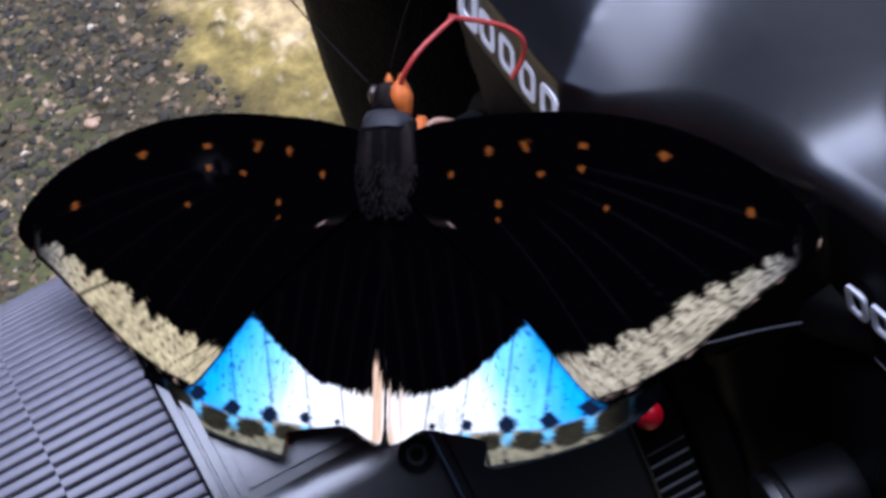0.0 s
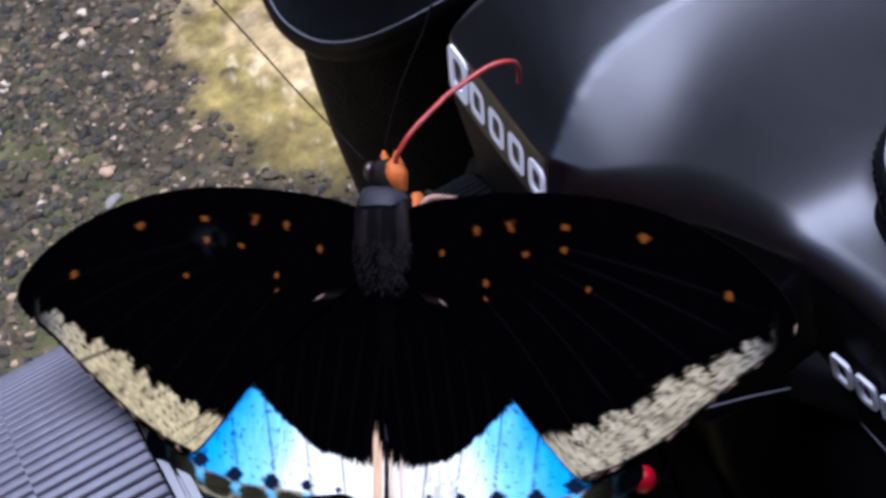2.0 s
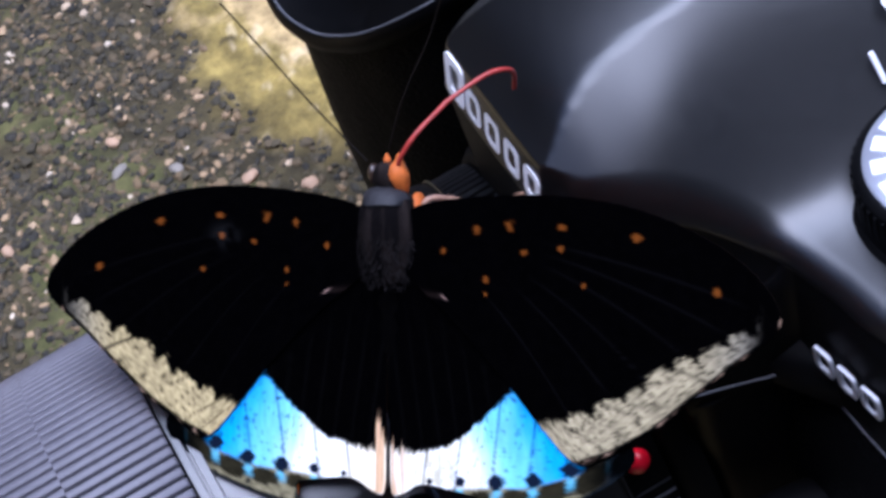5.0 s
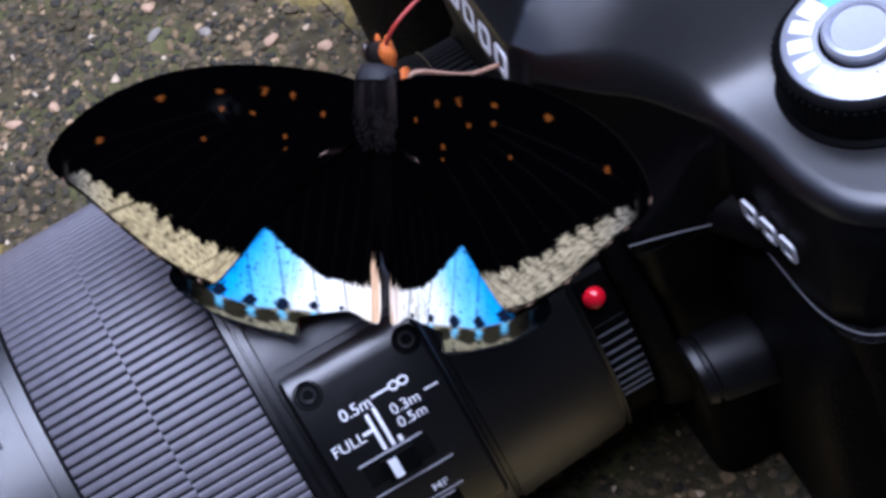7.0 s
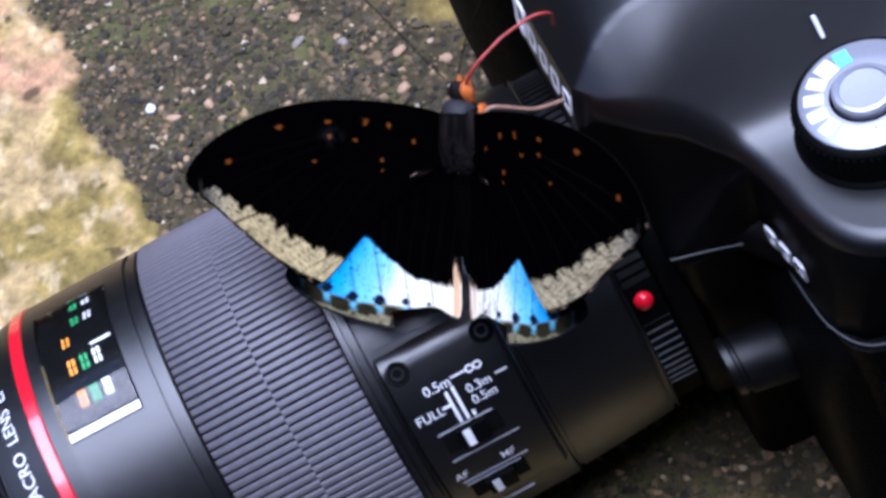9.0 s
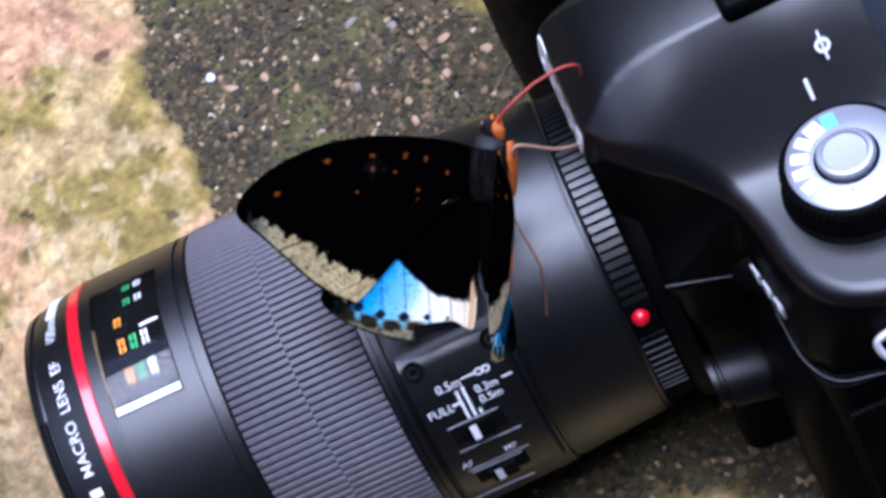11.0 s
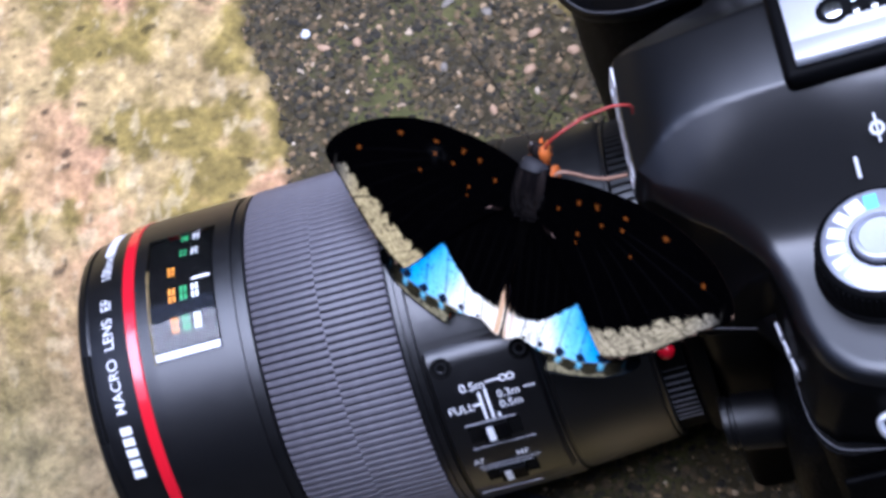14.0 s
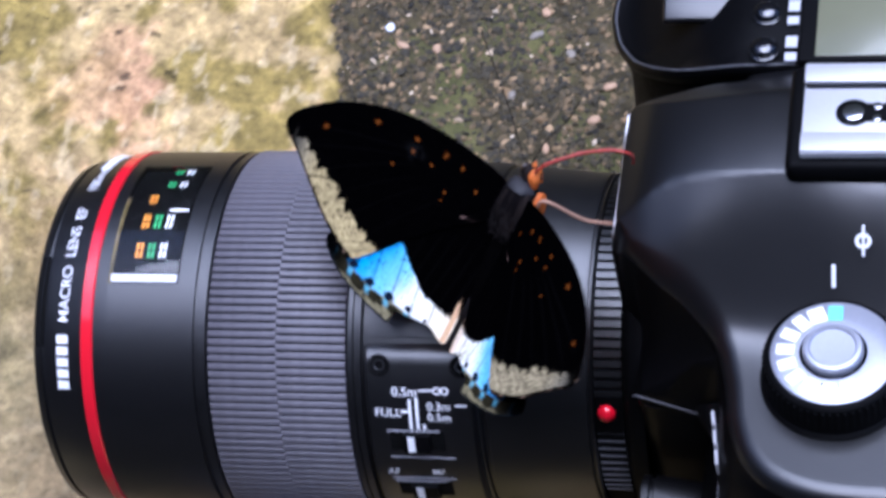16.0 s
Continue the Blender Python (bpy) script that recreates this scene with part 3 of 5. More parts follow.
    grip = part("mount_grip", revolve([(-7.0, 33.7), (-6.9, 33.0), (-1.6, 33.0), (-1.2, 32.6), (-1.1, 30)]), GROOVE, lens, "ridged black mount ring")
    # below the red dot, thin grey lines paint light on the ridge edges
    for k in range(54):
        th = 68.6 + k * 3.3 if k < 10 else 52.5 - (k - 10) * 3.3
        part("ridge", patch(-6.8, -1.5, th, th + (0.42 if k < 10 else 2.1), 33.3 if k < 10 else 33.9, 0.6 if k < 10 else 1.1, 2, 2), LITRIDGE if k < 10 else BARREL, grip)
    part("mount_plate", patch(-6.8, -1.5, 55.0, 68.0, 33.75, 1.0, 2, 4), FRONT, grip)
    bm = bmesh.new()
    bmesh.ops.create_uvsphere(bm, u_segments=24, v_segments=12, radius=0.00185)
    bmesh.ops.translate(bm, verts=bm.verts[:], vec=ring_point(-4.6, 33.35, 60.6))
    part("index_dot", bm, DOT, lens, "domed red mounting dot")
    # ring lettering: bars stand for the maker's name
    Rn = 38.0
    skin = lambda x: 37.4 + (x + 117.2) * 0.1806 + 0.05
    on_ring = lambda th0: (lambda q, t: ring_point(-112.9 - t, skin(-112.9 - t), th0 - math.degrees(q / Rn)))
    for k in range(5):
        part("name_bar", patch(-115.3, -112.9, 53.8 - k * 3.5 - 2.5, 53.8 - k * 3.5, 38.19, 0.6, 2, 3), PRINT, lens, "plain white block of a printed name")
    part("ring_lettering", letters("MACRO  LENS  EF", 3.3, on_ring(33.5)), PRINT, lens, "white printed MACRO LENS EF", 180)
    part("ring_lettering", letters("100mm", 3.3, on_ring(-13.5)), PRINT, lens, "white printed 100mm", 180)
    for k in range(7):
        part("name_bar", patch(-115.2, -113.0, -30 - k * 3.2, -30 - k * 3.2 + 2.1, 38.18, 0.6, 2, 2), PRINT, lens)
    part("hood_notch", patch(-120.4, -118.6, 12.0, 41.0, 36.9, 0.6, 1, 8), GROOVE, lens, "dark bayonet groove")
    return lens


def screw(parent, m):
    bm = bmesh.new()
    bmesh.ops.create_cone(bm, cap_ends=True, segments=28, radius1=0.0019, radius2=0.0017, depth=0.0003)
    bm.transform(m)
    s = part("screw", bm, MATT, parent, "small black socket screw")
    ringm = bmesh.new()
    for r0, z in ((0.0019, 0.0), (0.0022, 0.0)):
        for i in range(28):
            a = 2 * math.pi * i / 28
            ringm.verts.new((r0 * math.cos(a), r0 * math.sin(a), 0.00022))
    ringm.verts.ensure_lookup_table()
    for i in range(28):
        j = (i + 1) % 28
        ringm.faces.new((ringm.verts[i], ringm.verts[j], ringm.verts[28 + j], ringm.verts[28 + i]))
    ringm.transform(m)
    part("screw_rim", ringm, GROOVE, s)
    sock = bmesh.new()
    for r0, z in ((0.00125, 0.00016), (0.0012, 0.00026), (0.0009, 0.00026), (0.0008, 0.00017)):
        for i in range(24):
            a = 2 * math.pi * i / 24
            sock.verts.new((r0 * math.cos(a), r0 * math.sin(a), z))
    sock.verts.ensure_lookup_table()
    for k in range(3):
        for i in range(24):
            j = (i + 1) % 24
            sock.faces.new((sock.verts[24 * k + i], sock.verts[24 * k + j], sock.verts[24 * k + 24 + j], sock.verts[24 * k + 24 + i]))
    sock.transform(m)
    part("screw_socket", sock, BARREL, s)


def loop_mark(x, th, r, R):
    bm = bmesh.new()
    inner, outer = [], []
    for i in range(20):
        a = 2 * math.pi * i / 20
        for lst, q in ((inner, r - 0.28), (outer, r + 0.05)):
            lst.append(bm.verts.new(ring_point(x + q * 1.15 * math.cos(a), R, th - math.degrees(q * math.sin(a) / R))))
    for i in range(20):
        j = (i + 1) % 20
        bm.faces.new((inner[i], inner[j], outer[j], outer[i]))
    return bm


build_lens()


# ---- the camera body ----
NOSE = [(62, -66), (62, 34), (24, 34), (20, 30), (15, 22), (9, 18), (3, 16), (-0.4, 14.6), (-1.4, 12), (-1.4, -12), (-0.4, -15.0), (3.0, -18.6), (8.0, -22.8), (13.8, -26.6), (18.8, -32), (21.2, -40), (22.6, -49), (25.6, -56.8), (31.6, -62.4), (42, -65.4)]


def polygon_distance(x, y, ring):
    best = np.full(x.shape, 1e9)
    for (x0, y0), (x1, y1) in zip(ring, np.roll(ring, -1, axis=0)):
        dx, dy = x1 - x0, y1 - y0
        t = np.clip(((x - x0) * dx + (y - y0) * dy) / (dx * dx + dy * dy + 1e-12), 0, 1)
        best = np.minimum(best, np.hypot(x - x0 - t * dx, y - y0 - t * dy))
    return best


def eased(x, xs, ys, width=2.2):
    """Linear between the stations, rounded over a few millimetres."""
    g = np.linspace(-20, 90, 441)
    v = np.interp(g, xs, ys)
    k = np.exp(-0.5 * (np.arange(-30, 31) * 0.25 / width) ** 2)
    v = np.convolve(np.pad(v, 30, mode="edge"), k / k.sum(), mode="valid")
    return np.interp(x, g, v)


def cover_height(x, y, d):
    """Top of the camera: shoulder, finder hump and nose; d: distance from the outline."""
    nose = smooth(15, 3, x) * smooth(24, 17, np.abs(y))
    a = np.abs(y)
    crest = [-1.4, 2, 5, 8, 12, 18, 26, 36]
    ya = eased(x, crest, [15.0, 13.5, 11.9, 10.5, 9.5, 9.3, 9.6, 10.0])
    za = eased(x, crest, [54.6, 57.0, 60.0, 61.5, 63.0, 64.3, 65.3, 66.0])
    foot = [-1.4, 3, 6, 10, 13, 17, 22, 30, 42]
    yb = eased(x, foot, [19.0, 21.5, 22.0, 21.0, 19.5, 17.2, 14.8, 13.6, 14.8])
    zb = eased(x, foot, [52.2, 52.0, 53.2, 55.0, 57.2, 59.4, 61.3, 62.9, 63.5])
    side = eased(x, foot, [1.1, 1.1, 1.1, 1.1, 1.1, 1.05, 1.0, 0.95, 0.95])
    fall = (zb - za) / (yb - ya)
    roof = za + 0.5 * (1 - np.clip(a / ya, 0, 1) ** 2) + fall * np.clip(a - ya, 0, 99) - (side + fall) * 2.0 * np.log1p(np.exp(np.clip((a - yb) / 2.0, -30, 30)))
    low = 45.0
    roof = 0.5 * (roof + low + np.sqrt((roof - low) ** 2 + 9.0))
    top = low + (roof - low) * np.interp(x, [0, 50, 55, 62], [1, 1, 0.98, 0.78])
    front = smooth(4, 0, x) * smooth(18, 15, np.abs(y))
    edge = (top - np.clip(top - 42.0, 0.0, 3.2)) * (1 - front) + 48.5 * front
    k = np.clip(d / (3.6 - 1.8 * nose), 0, 1)
    curve = np.sqrt(np.clip(1 - (1 - k) ** 2, 0, 1)) * (1 - front) + k * front
    return edge + (top - edge) * curve


def part_top_cover(cb):
    ring = np.array([(p.x, p.y) for p in spline([(x, y, 0) for x, y in NOSE + NOSE[:1]], 14)[:-1]])
    c, n = np.array([38.0, -12.0]), len(ring)
    ks = 1 - np.linspace(0, 1, 91) ** 1.7
    xy = np.concatenate([c + (ring - c) * k for k in ks[:-1]] + [c[None]])
    z = cover_height(xy[:, 0], xy[:, 1], polygon_distance(xy[:, 0], xy[:, 1], ring))
    out = np.stack([xy[:, 0], xy[:, 1], z], 1)
    z0 = out[:n, 2]
    # below the crest the front runs down and forward to the mount
    low_x = np.interp(np.abs(ring[:, 1]), [0, 15, 17, 30, 32.4, 33.6, 34.4, 35.2, 50, 58, 62, 66], [-1.4, -0.6, 2.7, 2.7, 3.0, 8.0, 13.5, 18.6, 19.4, 21.0, 24.0, 36.0])
    low_x = np.where(ring[:, 1] > 33, ring[:, 0], np.minimum(low_x, ring[:, 0]))
    walls = []
    for f in (-1.0, 0.0, 0.08, 0.2, 0.35, 0.5, 0.65, 0.8, 0.92):
        g = max(f, 0.0)
        z = np.full(n, 23.4) if f < 0 else 27.6 + (z0 - 27.6) * g
        walls.append(np.stack([ring[:, 0] + (low_x - ring[:, 0]) * (1 - g) ** np.where(np.abs(ring[:, 1]) > 33, 0.6, 1.35), ring[:, 1], z], 1))
    verts = np.concatenate(walls + [out])
    faces = []
    rows = len(walls) + len(ks) - 1
    for r in range(rows - 1):
        a, b = r * n, (r + 1) * n
        faces += [(a + i, a + (i + 1) % n, b + (i + 1) % n, b + i) for i in range(n)]
    last, tip = (rows - 1) * n, rows * n
    faces += [(last + i, last + (i + 1) % n, tip) for i in range(n)]
    me = bpy.data.meshes.new("top_cover")
    verts[:, 2] += LIFT
    me.from_pydata((verts / 1000).tolist(), [], faces)
    ob = mesh_part("top_cover", me, BODY, cb, "smooth black top cover with finder hump", 75)
    # front walls get the dull black: their shade is put into the material
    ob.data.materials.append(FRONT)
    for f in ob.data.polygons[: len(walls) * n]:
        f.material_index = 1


def build_body():
    cb = thing("photo_camera", V(35, 10, -43), "black digital camera body with silver mode dial, standing on stone", "camera")
    # main shell, seen from above counter-clockwise
    base = [(20, -66), (62, -66), (62, 86), (22, 86), (19, 30), (19, -30)]
    shell = round_poly([Vector(p) for p in base], [9, 6, 6, 8, 4, 4])
    part("body_shell", slab(shell, [(-43, 2), (-41.5, 0.5), (-39, 0), (20, 0), (23, 0.2)]), LEATHER, cb, "black leatherette body sides", 40)
    part_top_cover(cb)
    panel = round_poly([Vector(p) for p in [(13.0, -31.0), (13.2, -60.5), (26, -64.5), (26, -31.0)]], [0.6, 5, 3, 0.6], 6)
    loops = []
    for z, back in ((-43, 0.8), (-42, 0.1), (-38, 0.0), (4, 0.6), (12, 1.6), (17, 3.4), (20.5, 5.6), (22.2, 7.6)):
        loops.append([(p.x + back * (26 - p.x) / 13, p.y, z) for p in panel])
    part("front_panel", loft(loops), LEATHER, cb, "black leatherette front panel", 40)
    part("seam_line", tube(spline([(2.4, -32.8, 28.0), (8.4, -34.4, 27.6), (13.4, -35.0, 26), (18.2, -35.2, 23.6), (19.0, -40, 23.4), (19.2, -50, 23.6), (20.2, -58, 24.0), (24, -64, 24.2), (32, -66.4, 24.4)], 6), 0.13, 6), EDGE, cb, "pale edge line of the top cover")
    # block that carries the mount
    blk = round_poly([Vector(p) for p in [(3.0, -33.5), (24, -34.5), (24, 34.5), (3.0, 33.5)]], [3.5, 1, 1, 3.5])
    loops = [[(p.x, p.y * k, z) for p in blk] for z, k in ((-43, 0.96), (-41, 1.0), (25, 1.0))]
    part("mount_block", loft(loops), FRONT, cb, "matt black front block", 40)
    part("mount_ring", revolve([(3.2, 36), (0.5, 35.5), (-0.6, 34.6), (-1.0, 33.5), (-1.0, 30)], 120), MATT, cb, "black lens mount ring")
    # maker's mark: five plain white rings on the leaning front of the hump
    lean = Matrix.Rotation(radians(13), 3, "Y")
    for k in range(5):
        y = 13.4 - k * 5.4 - (1.2 if k == 0 else 0.4) * 1.0
        w, h = (5.4, 6.8) if k == 0 else (4.2, 4.9)
        at = Vector((-0.85, y - w / 2 + 0.6 - (1.0 if k else 0), 52.0 + (h - 4.9) / 2))
        outer = round_poly([Vector(q) for q in [(-w / 2, -h / 2), (w / 2, -h / 2), (w / 2, h / 2), (-w / 2, h / 2)]], 1.4, 4)
        inner = [Vector((q.x * 0.46, q.y * 0.60)) for q in outer]
        loops = [[tuple(at + lean @ Vector((dx, q.x, q.y))) for q in ring] for ring, dx in ((inner, 0.4), (inner, 0.1), (outer, 0.1), (outer, 0.4))]
        part("badge_block", loft(loops, caps=False), PRINT, cb, "plain white raised badge block")
    # grip
    rim = spline([(60, 33.0, 46.5), (40, 32.8, 46.6), (20, 33.2, 45.8), (6, 36.0, 42.0), (-3.5, 43, 36.6), (-8.4, 51, 32.2), (-11.0, 58, 30.4), (-12.0, 66, 30.0), (-10.0, 77, 30.6), (-3, 85, 33.0), (10, 88.5, 38.4), (26, 88.5, 44.0), (60, 86.5, 46.0), (62.5, 60, 46.8), (60, 33.0, 46.5)], 6)[:-1]
    mid = Vector((26, 60, 0))
    rise = lambda x: 30 + 17.2 * float(smooth(-14, 22, np.array(x)))

    def shrunk(k, dz, flat=0.0):
        out = []
        for p in rim:
            q = mid + (Vector((p.x, p.y, 0)) - mid) * k
            z = p.z + (rise(q.x) - p.z) * flat
            out.append((q.x, q.y, z + dz))
        return out[::-1]
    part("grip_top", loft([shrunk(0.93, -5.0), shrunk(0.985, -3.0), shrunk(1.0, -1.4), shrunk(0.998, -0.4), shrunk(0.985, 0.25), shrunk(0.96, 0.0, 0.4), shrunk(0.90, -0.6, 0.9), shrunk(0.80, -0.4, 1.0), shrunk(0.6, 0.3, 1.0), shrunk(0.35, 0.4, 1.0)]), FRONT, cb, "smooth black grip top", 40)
    # pale tube along the grip's seam also paints its edge highlight
    seam = [p for p in shrunk(0.972, 0.35, 0.15) if p[0] < 30 and p[1] < 80]
    start = max(range(len(seam)), key=lambda q: (Vector(seam[q]) - Vector(seam[q - 1])).length)
    part("seam_line", tube(seam[start:] + seam[:start], 0.16, 6), EDGE, cb, "pale line for the grip top's seam and edge highlight")
    skirt = [shrunk(0.935, -3.2)]
    for k, z in ((0.93, 18), (0.95, 0), (0.95, -25), (0.92, -40), (0.89, -43)):
        skirt.append([(q[0], q[1], z) for q in shrunk(k, 0)])
    part("grip", loft(skirt), LEATHER, cb, "black leatherette hand grip", 40)
    tilt = Matrix.Rotation(radians(24), 3, "X")
    part("shutter_shelf", box(9.4, 51.6, 44.2, 15.5, 6.0, 2.0, 0.8, 3, tilt), BODY, cb, "glossy raised ledge")
    wheel = part("control_wheel", box(14.8, 62.5, 45.4, 6.5, 13, 3.0, 1.2, 3, Matrix.Rotation(radians(-12), 3, "Y")), MATT, cb, "black ridged control wheel")
    for k in range(9):
        part("wheel_tooth", box(14.8, 57.0 + k * 1.4, 46.9, 5.4, 0.5, 0.6, 0.15, 1, Matrix.Rotation(radians(-12), 3, "Y")), EDGE, wheel)
    for y in (36.6, 46.4, 56.6):
        part("button", disc(23.4, y, [(3.1, 47.4), (3.1, 47.9), (2.5, 48.0), (2.4, 49.0), (1.9, 49.5), (0.8, 49.7)], 28), GLOSS, cb, "small domed black button")
        part("button_label", box(28.7, y + 1.9, 48.0, 2.3, 3.0, 0.25, 0.08, 1), GREYPRINT, cb, "pale unreadable button legend")
        part("button_label", box(28.7, y - 2.1, 48.0, 2.3, 2.2, 0.25, 0.08, 1), GREYPRINT, cb, "pale unreadable button legend")
    part("display_rim", box(48, 58.5, 47.6, 35.5, 51.0, 1.8, 0.6, 2), MATT, cb, "black display surround")
    part("status_display", box(49.2, 57.6, 48.3, 31.5, 47.0, 0.8, 0.3, 2), LCD, cb, "olive grey status display")
    # accessory shoe
    shoe = part("accessory_shoe", box(46, 0, 67.2, 28.5, 24.5, 5.0, 1.6, 3), MATT, cb, "black accessory shoe with silver rails")
    part("shoe_plate", box(47, 0, 70.2, 25, 20.8, 0.8, 0.2, 2), SILVER, shoe, "bright silver shoe plate")
    for s in (-1, 1):
        part("shoe_rail", box(47, s * 8.2, 71.6, 25, 4.4, 0.9, 0.25, 2), SILVER, shoe, "folded silver rail")
        part("shoe_web", box(47, s * 10.2, 70.9, 25, 0.8, 1.6, 0.2, 1), SILVER, shoe)
    for s in (-1, 1):
        part("shoe_gap", box(47.4, s * 5.7, 70.75, 25.2, 0.45, 0.35, 0.05, 1), GROOVE, shoe, "dark gap beside the rail")
        part("shoe_gap", box(47.4, s * 7.0, 70.72, 25.2, 0.25, 0.30, 0.05, 1), GREYPRINT, shoe, "grey line beside the rail")
    part("shoe_insulator", disc(43.4, -0.4, [(3.1, 70.55), (3.1, 70.75), (2.9, 70.8)], 36), MATT, shoe, "black contact surround")
    part("contact", disc(43.4, -0.4, [(1.9, 70.7), (1.9, 71.0), (1.4, 71.1)], 28), CHROME, shoe, "silver round contact")
    part("shoe_insulator", box(49.5, -0.4, 70.7, 9.5, 4.2, 0.4, 0.1, 1), MATT, shoe)
    for dx, dy in ((47.6, 1.0), (47.6, -1.8), (51, 1.0), (51, -1.8)):
        part("contact", disc(dx, dy, [(0.8, 70.8), (0.8, 71.05), (0.5, 71.1)], 16), CHROME, shoe)
    # mode dial
    cx, cy = 41.0, -40.2
    dial = part("mode_dial", disc(cx, cy, [(13.2, 43.5), (13.2, 45.6), (12.5, 46.2), (12.1, 52.2), (11.6, 52.8), (10.9, 53.0)], 80), MATT, cb, "silver-topped mode dial with white symbols")
    for k in range(60):
        a = 2 * math.pi * k / 60
        part("knurl", box(cx + 12.2 * math.cos(a), cy + 12.2 * math.sin(a), 49.2, 0.5, 0.6, 5.2, 0.12, 1, Matrix.Rotation(a, 3, "Z")), MATT, dial)
    part("dial_face", disc(cx, cy, [(10.9, 52.6), (10.9, 53.0), (10.5, 53.25), (5.9, 53.25), (5.8, 52.9)], 72), DIAL, dial, "satin silver dial face")
    part("lock_button", disc(cx, cy, [(5.3, 52.9), (5.3, 54.2), (4.9, 54.7), (4.2, 54.8), (3.9, 54.5), (1.0, 54.45)], 48), DIAL, dial, "silver centre lock button")
    part("dial_groove", disc(cx, cy, [(5.9, 52.95), (5.9, 53.0), (5.2, 53.0)], 48), GROOVE, dial)
    for k, (deg, w) in enumerate(((90, 2.6), (112, 3.0), (134, 2.2), (156, 2.2), (178, 2.2), (200, 2.2), (222, 2.2), (246, 3.2), (268, 3.4), (290, 3.2))):
        a = radians(deg)
        part("dial_symbol", box(cx + 8.3 * math.cos(a), cy + 8.3 * math.sin(a), 53.3, 3.2, w, 0.2, 0.08, 1, Matrix.Rotation(a, 3, "Z")), CYAN if k == 0 else PRINT, dial, "unreadable dial symbol" if k else "cyan square dial symbol")
    part("dial_index", box(40.4, -25.2, 55.2, 0.75, 4.2, 0.5, 0.15, 1, Matrix.Rotation(radians(52), 3, "X")), PRINT, cb, "white index line")
    # film plane mark
    part("plane_mark", box(45.6, -21.2, 60.3, 0.5, 5.6, 0.4, 0.1, 1, Matrix.Rotation(radians(50), 3, "X")), PRINT, cb, "white focal plane mark")
    bm = bmesh.new()
    for i in range(24):
        a = 2 * math.pi * i / 24
        for r in (0.75, 1.45):
            bm.verts.new((r * math.cos(a) / 1000, r * math.sin(a) / 1000, 0))
    bm.verts.ensure_lookup_table()
    for i in range(24):
        j = (i + 1) % 24
        bm.faces.new((bm.verts[2 * i], bm.verts[2 * i + 1], bm.verts[2 * j + 1], bm.verts[2 * j]))
    bm.transform(Matrix.Translation(V(45.6, -21.4, 60.5)) @ Matrix.Rotation(radians(50), 4, "X"))
    part("plane_mark", bm, PRINT, cb)
    # series badge: plain grey blocks
    turn = Matrix.Rotation(radians(8), 3, "Z")
    for k in range(3):
        y = -41.6 - k * 4.2
        outer = round_poly([Vector(q) for q in [(-1.7, -2.2), (1.7, -2.2), (1.7, 2.2), (-1.7, 2.2)]], 0.9, 4)
        inner = [Vector((q.x * 0.62, q.y * 0.72)) for q in outer]
        at = Vector((18.15 + (-40.5 - y) * 0.15, y, 32.2))
        loops = [[tuple(at + turn @ Vector((dx, q.x, q.y))) for q in edge] for edge, dx in ((inner, 0.5), (inner, 0.0), (outer, 0.0), (outer, 0.5))]
        part("badge_block", loft(loops, caps=False), GREYPRINT, cb, "plain grey outlined badge block")
    for k in range(2):
        part("badge_block", box(19.6, -50.5 - k * 3.0, 18.2, 0.4, 2.2, 3.0, 0.3, 1), BODY, cb)
    # lens release button
    prof = [(2.6, 4.6), (2.8, 5.3), (4.0, 5.6), (4.3, 5.1), (4.9, 5.1), (5.2, 5.8), (12.5, 6.0), (15.0, 6.0), (15.6, 5.6)]
    n = 44
    rel = loft([[(x, -42.0 + r * math.cos(2 * math.pi * i / n), 5.0 - 0.28 * (x - 2.6) + r * math.sin(2 * math.pi * i / n)) for i in range(n)] for x, r in prof])
    part("release_button", rel, REAR, cb, "cylindrical black lens release button")
    # strap eyelet
    lug = round_poly([Vector(p) for p in [(-6.5, -2.6), (6.5, -2.6), (6.5, 2.6), (-6.5, 2.6)]], 2.4, 5)
    bm = bmesh.new()
    loops = []
    for q, z in ((0, 0.0), (0.2, 0.9), (1.0, 1.3), (1.8, 0.9), (2.0, 0.0), (1.8, -0.9), (0.2, -0.9)):
        loops.append([(p.x, p.y, z) for p in inset_poly(lug, q * 0.75)])
    rings = [[bm.verts.new(Vector(p) / 1000) for p in lp] for lp in loops]
    for a, b in zip(rings, rings[1:] + rings[:1]):
        for i in range(len(a)):
            bm.faces.new((a[i], a[(i + 1) % len(a)], b[(i + 1) % len(a)], b[i]))
    bm.transform(Matrix.Translation(V(38, -66.4, 34.6)) @ Matrix.Rotation(radians(40), 4, "X") @ Matrix.Rotation(radians(12), 4, "Z"))
    part("strap_eyelet", bm, SILVER, cb, "bright steel strap eyelet")
    part("port_cover", box(38, -66.6, -5, 30, 1.6, 42, 0.7, 3), LEATHER, cb, "black rubber port cover")
    return cb


build_body()


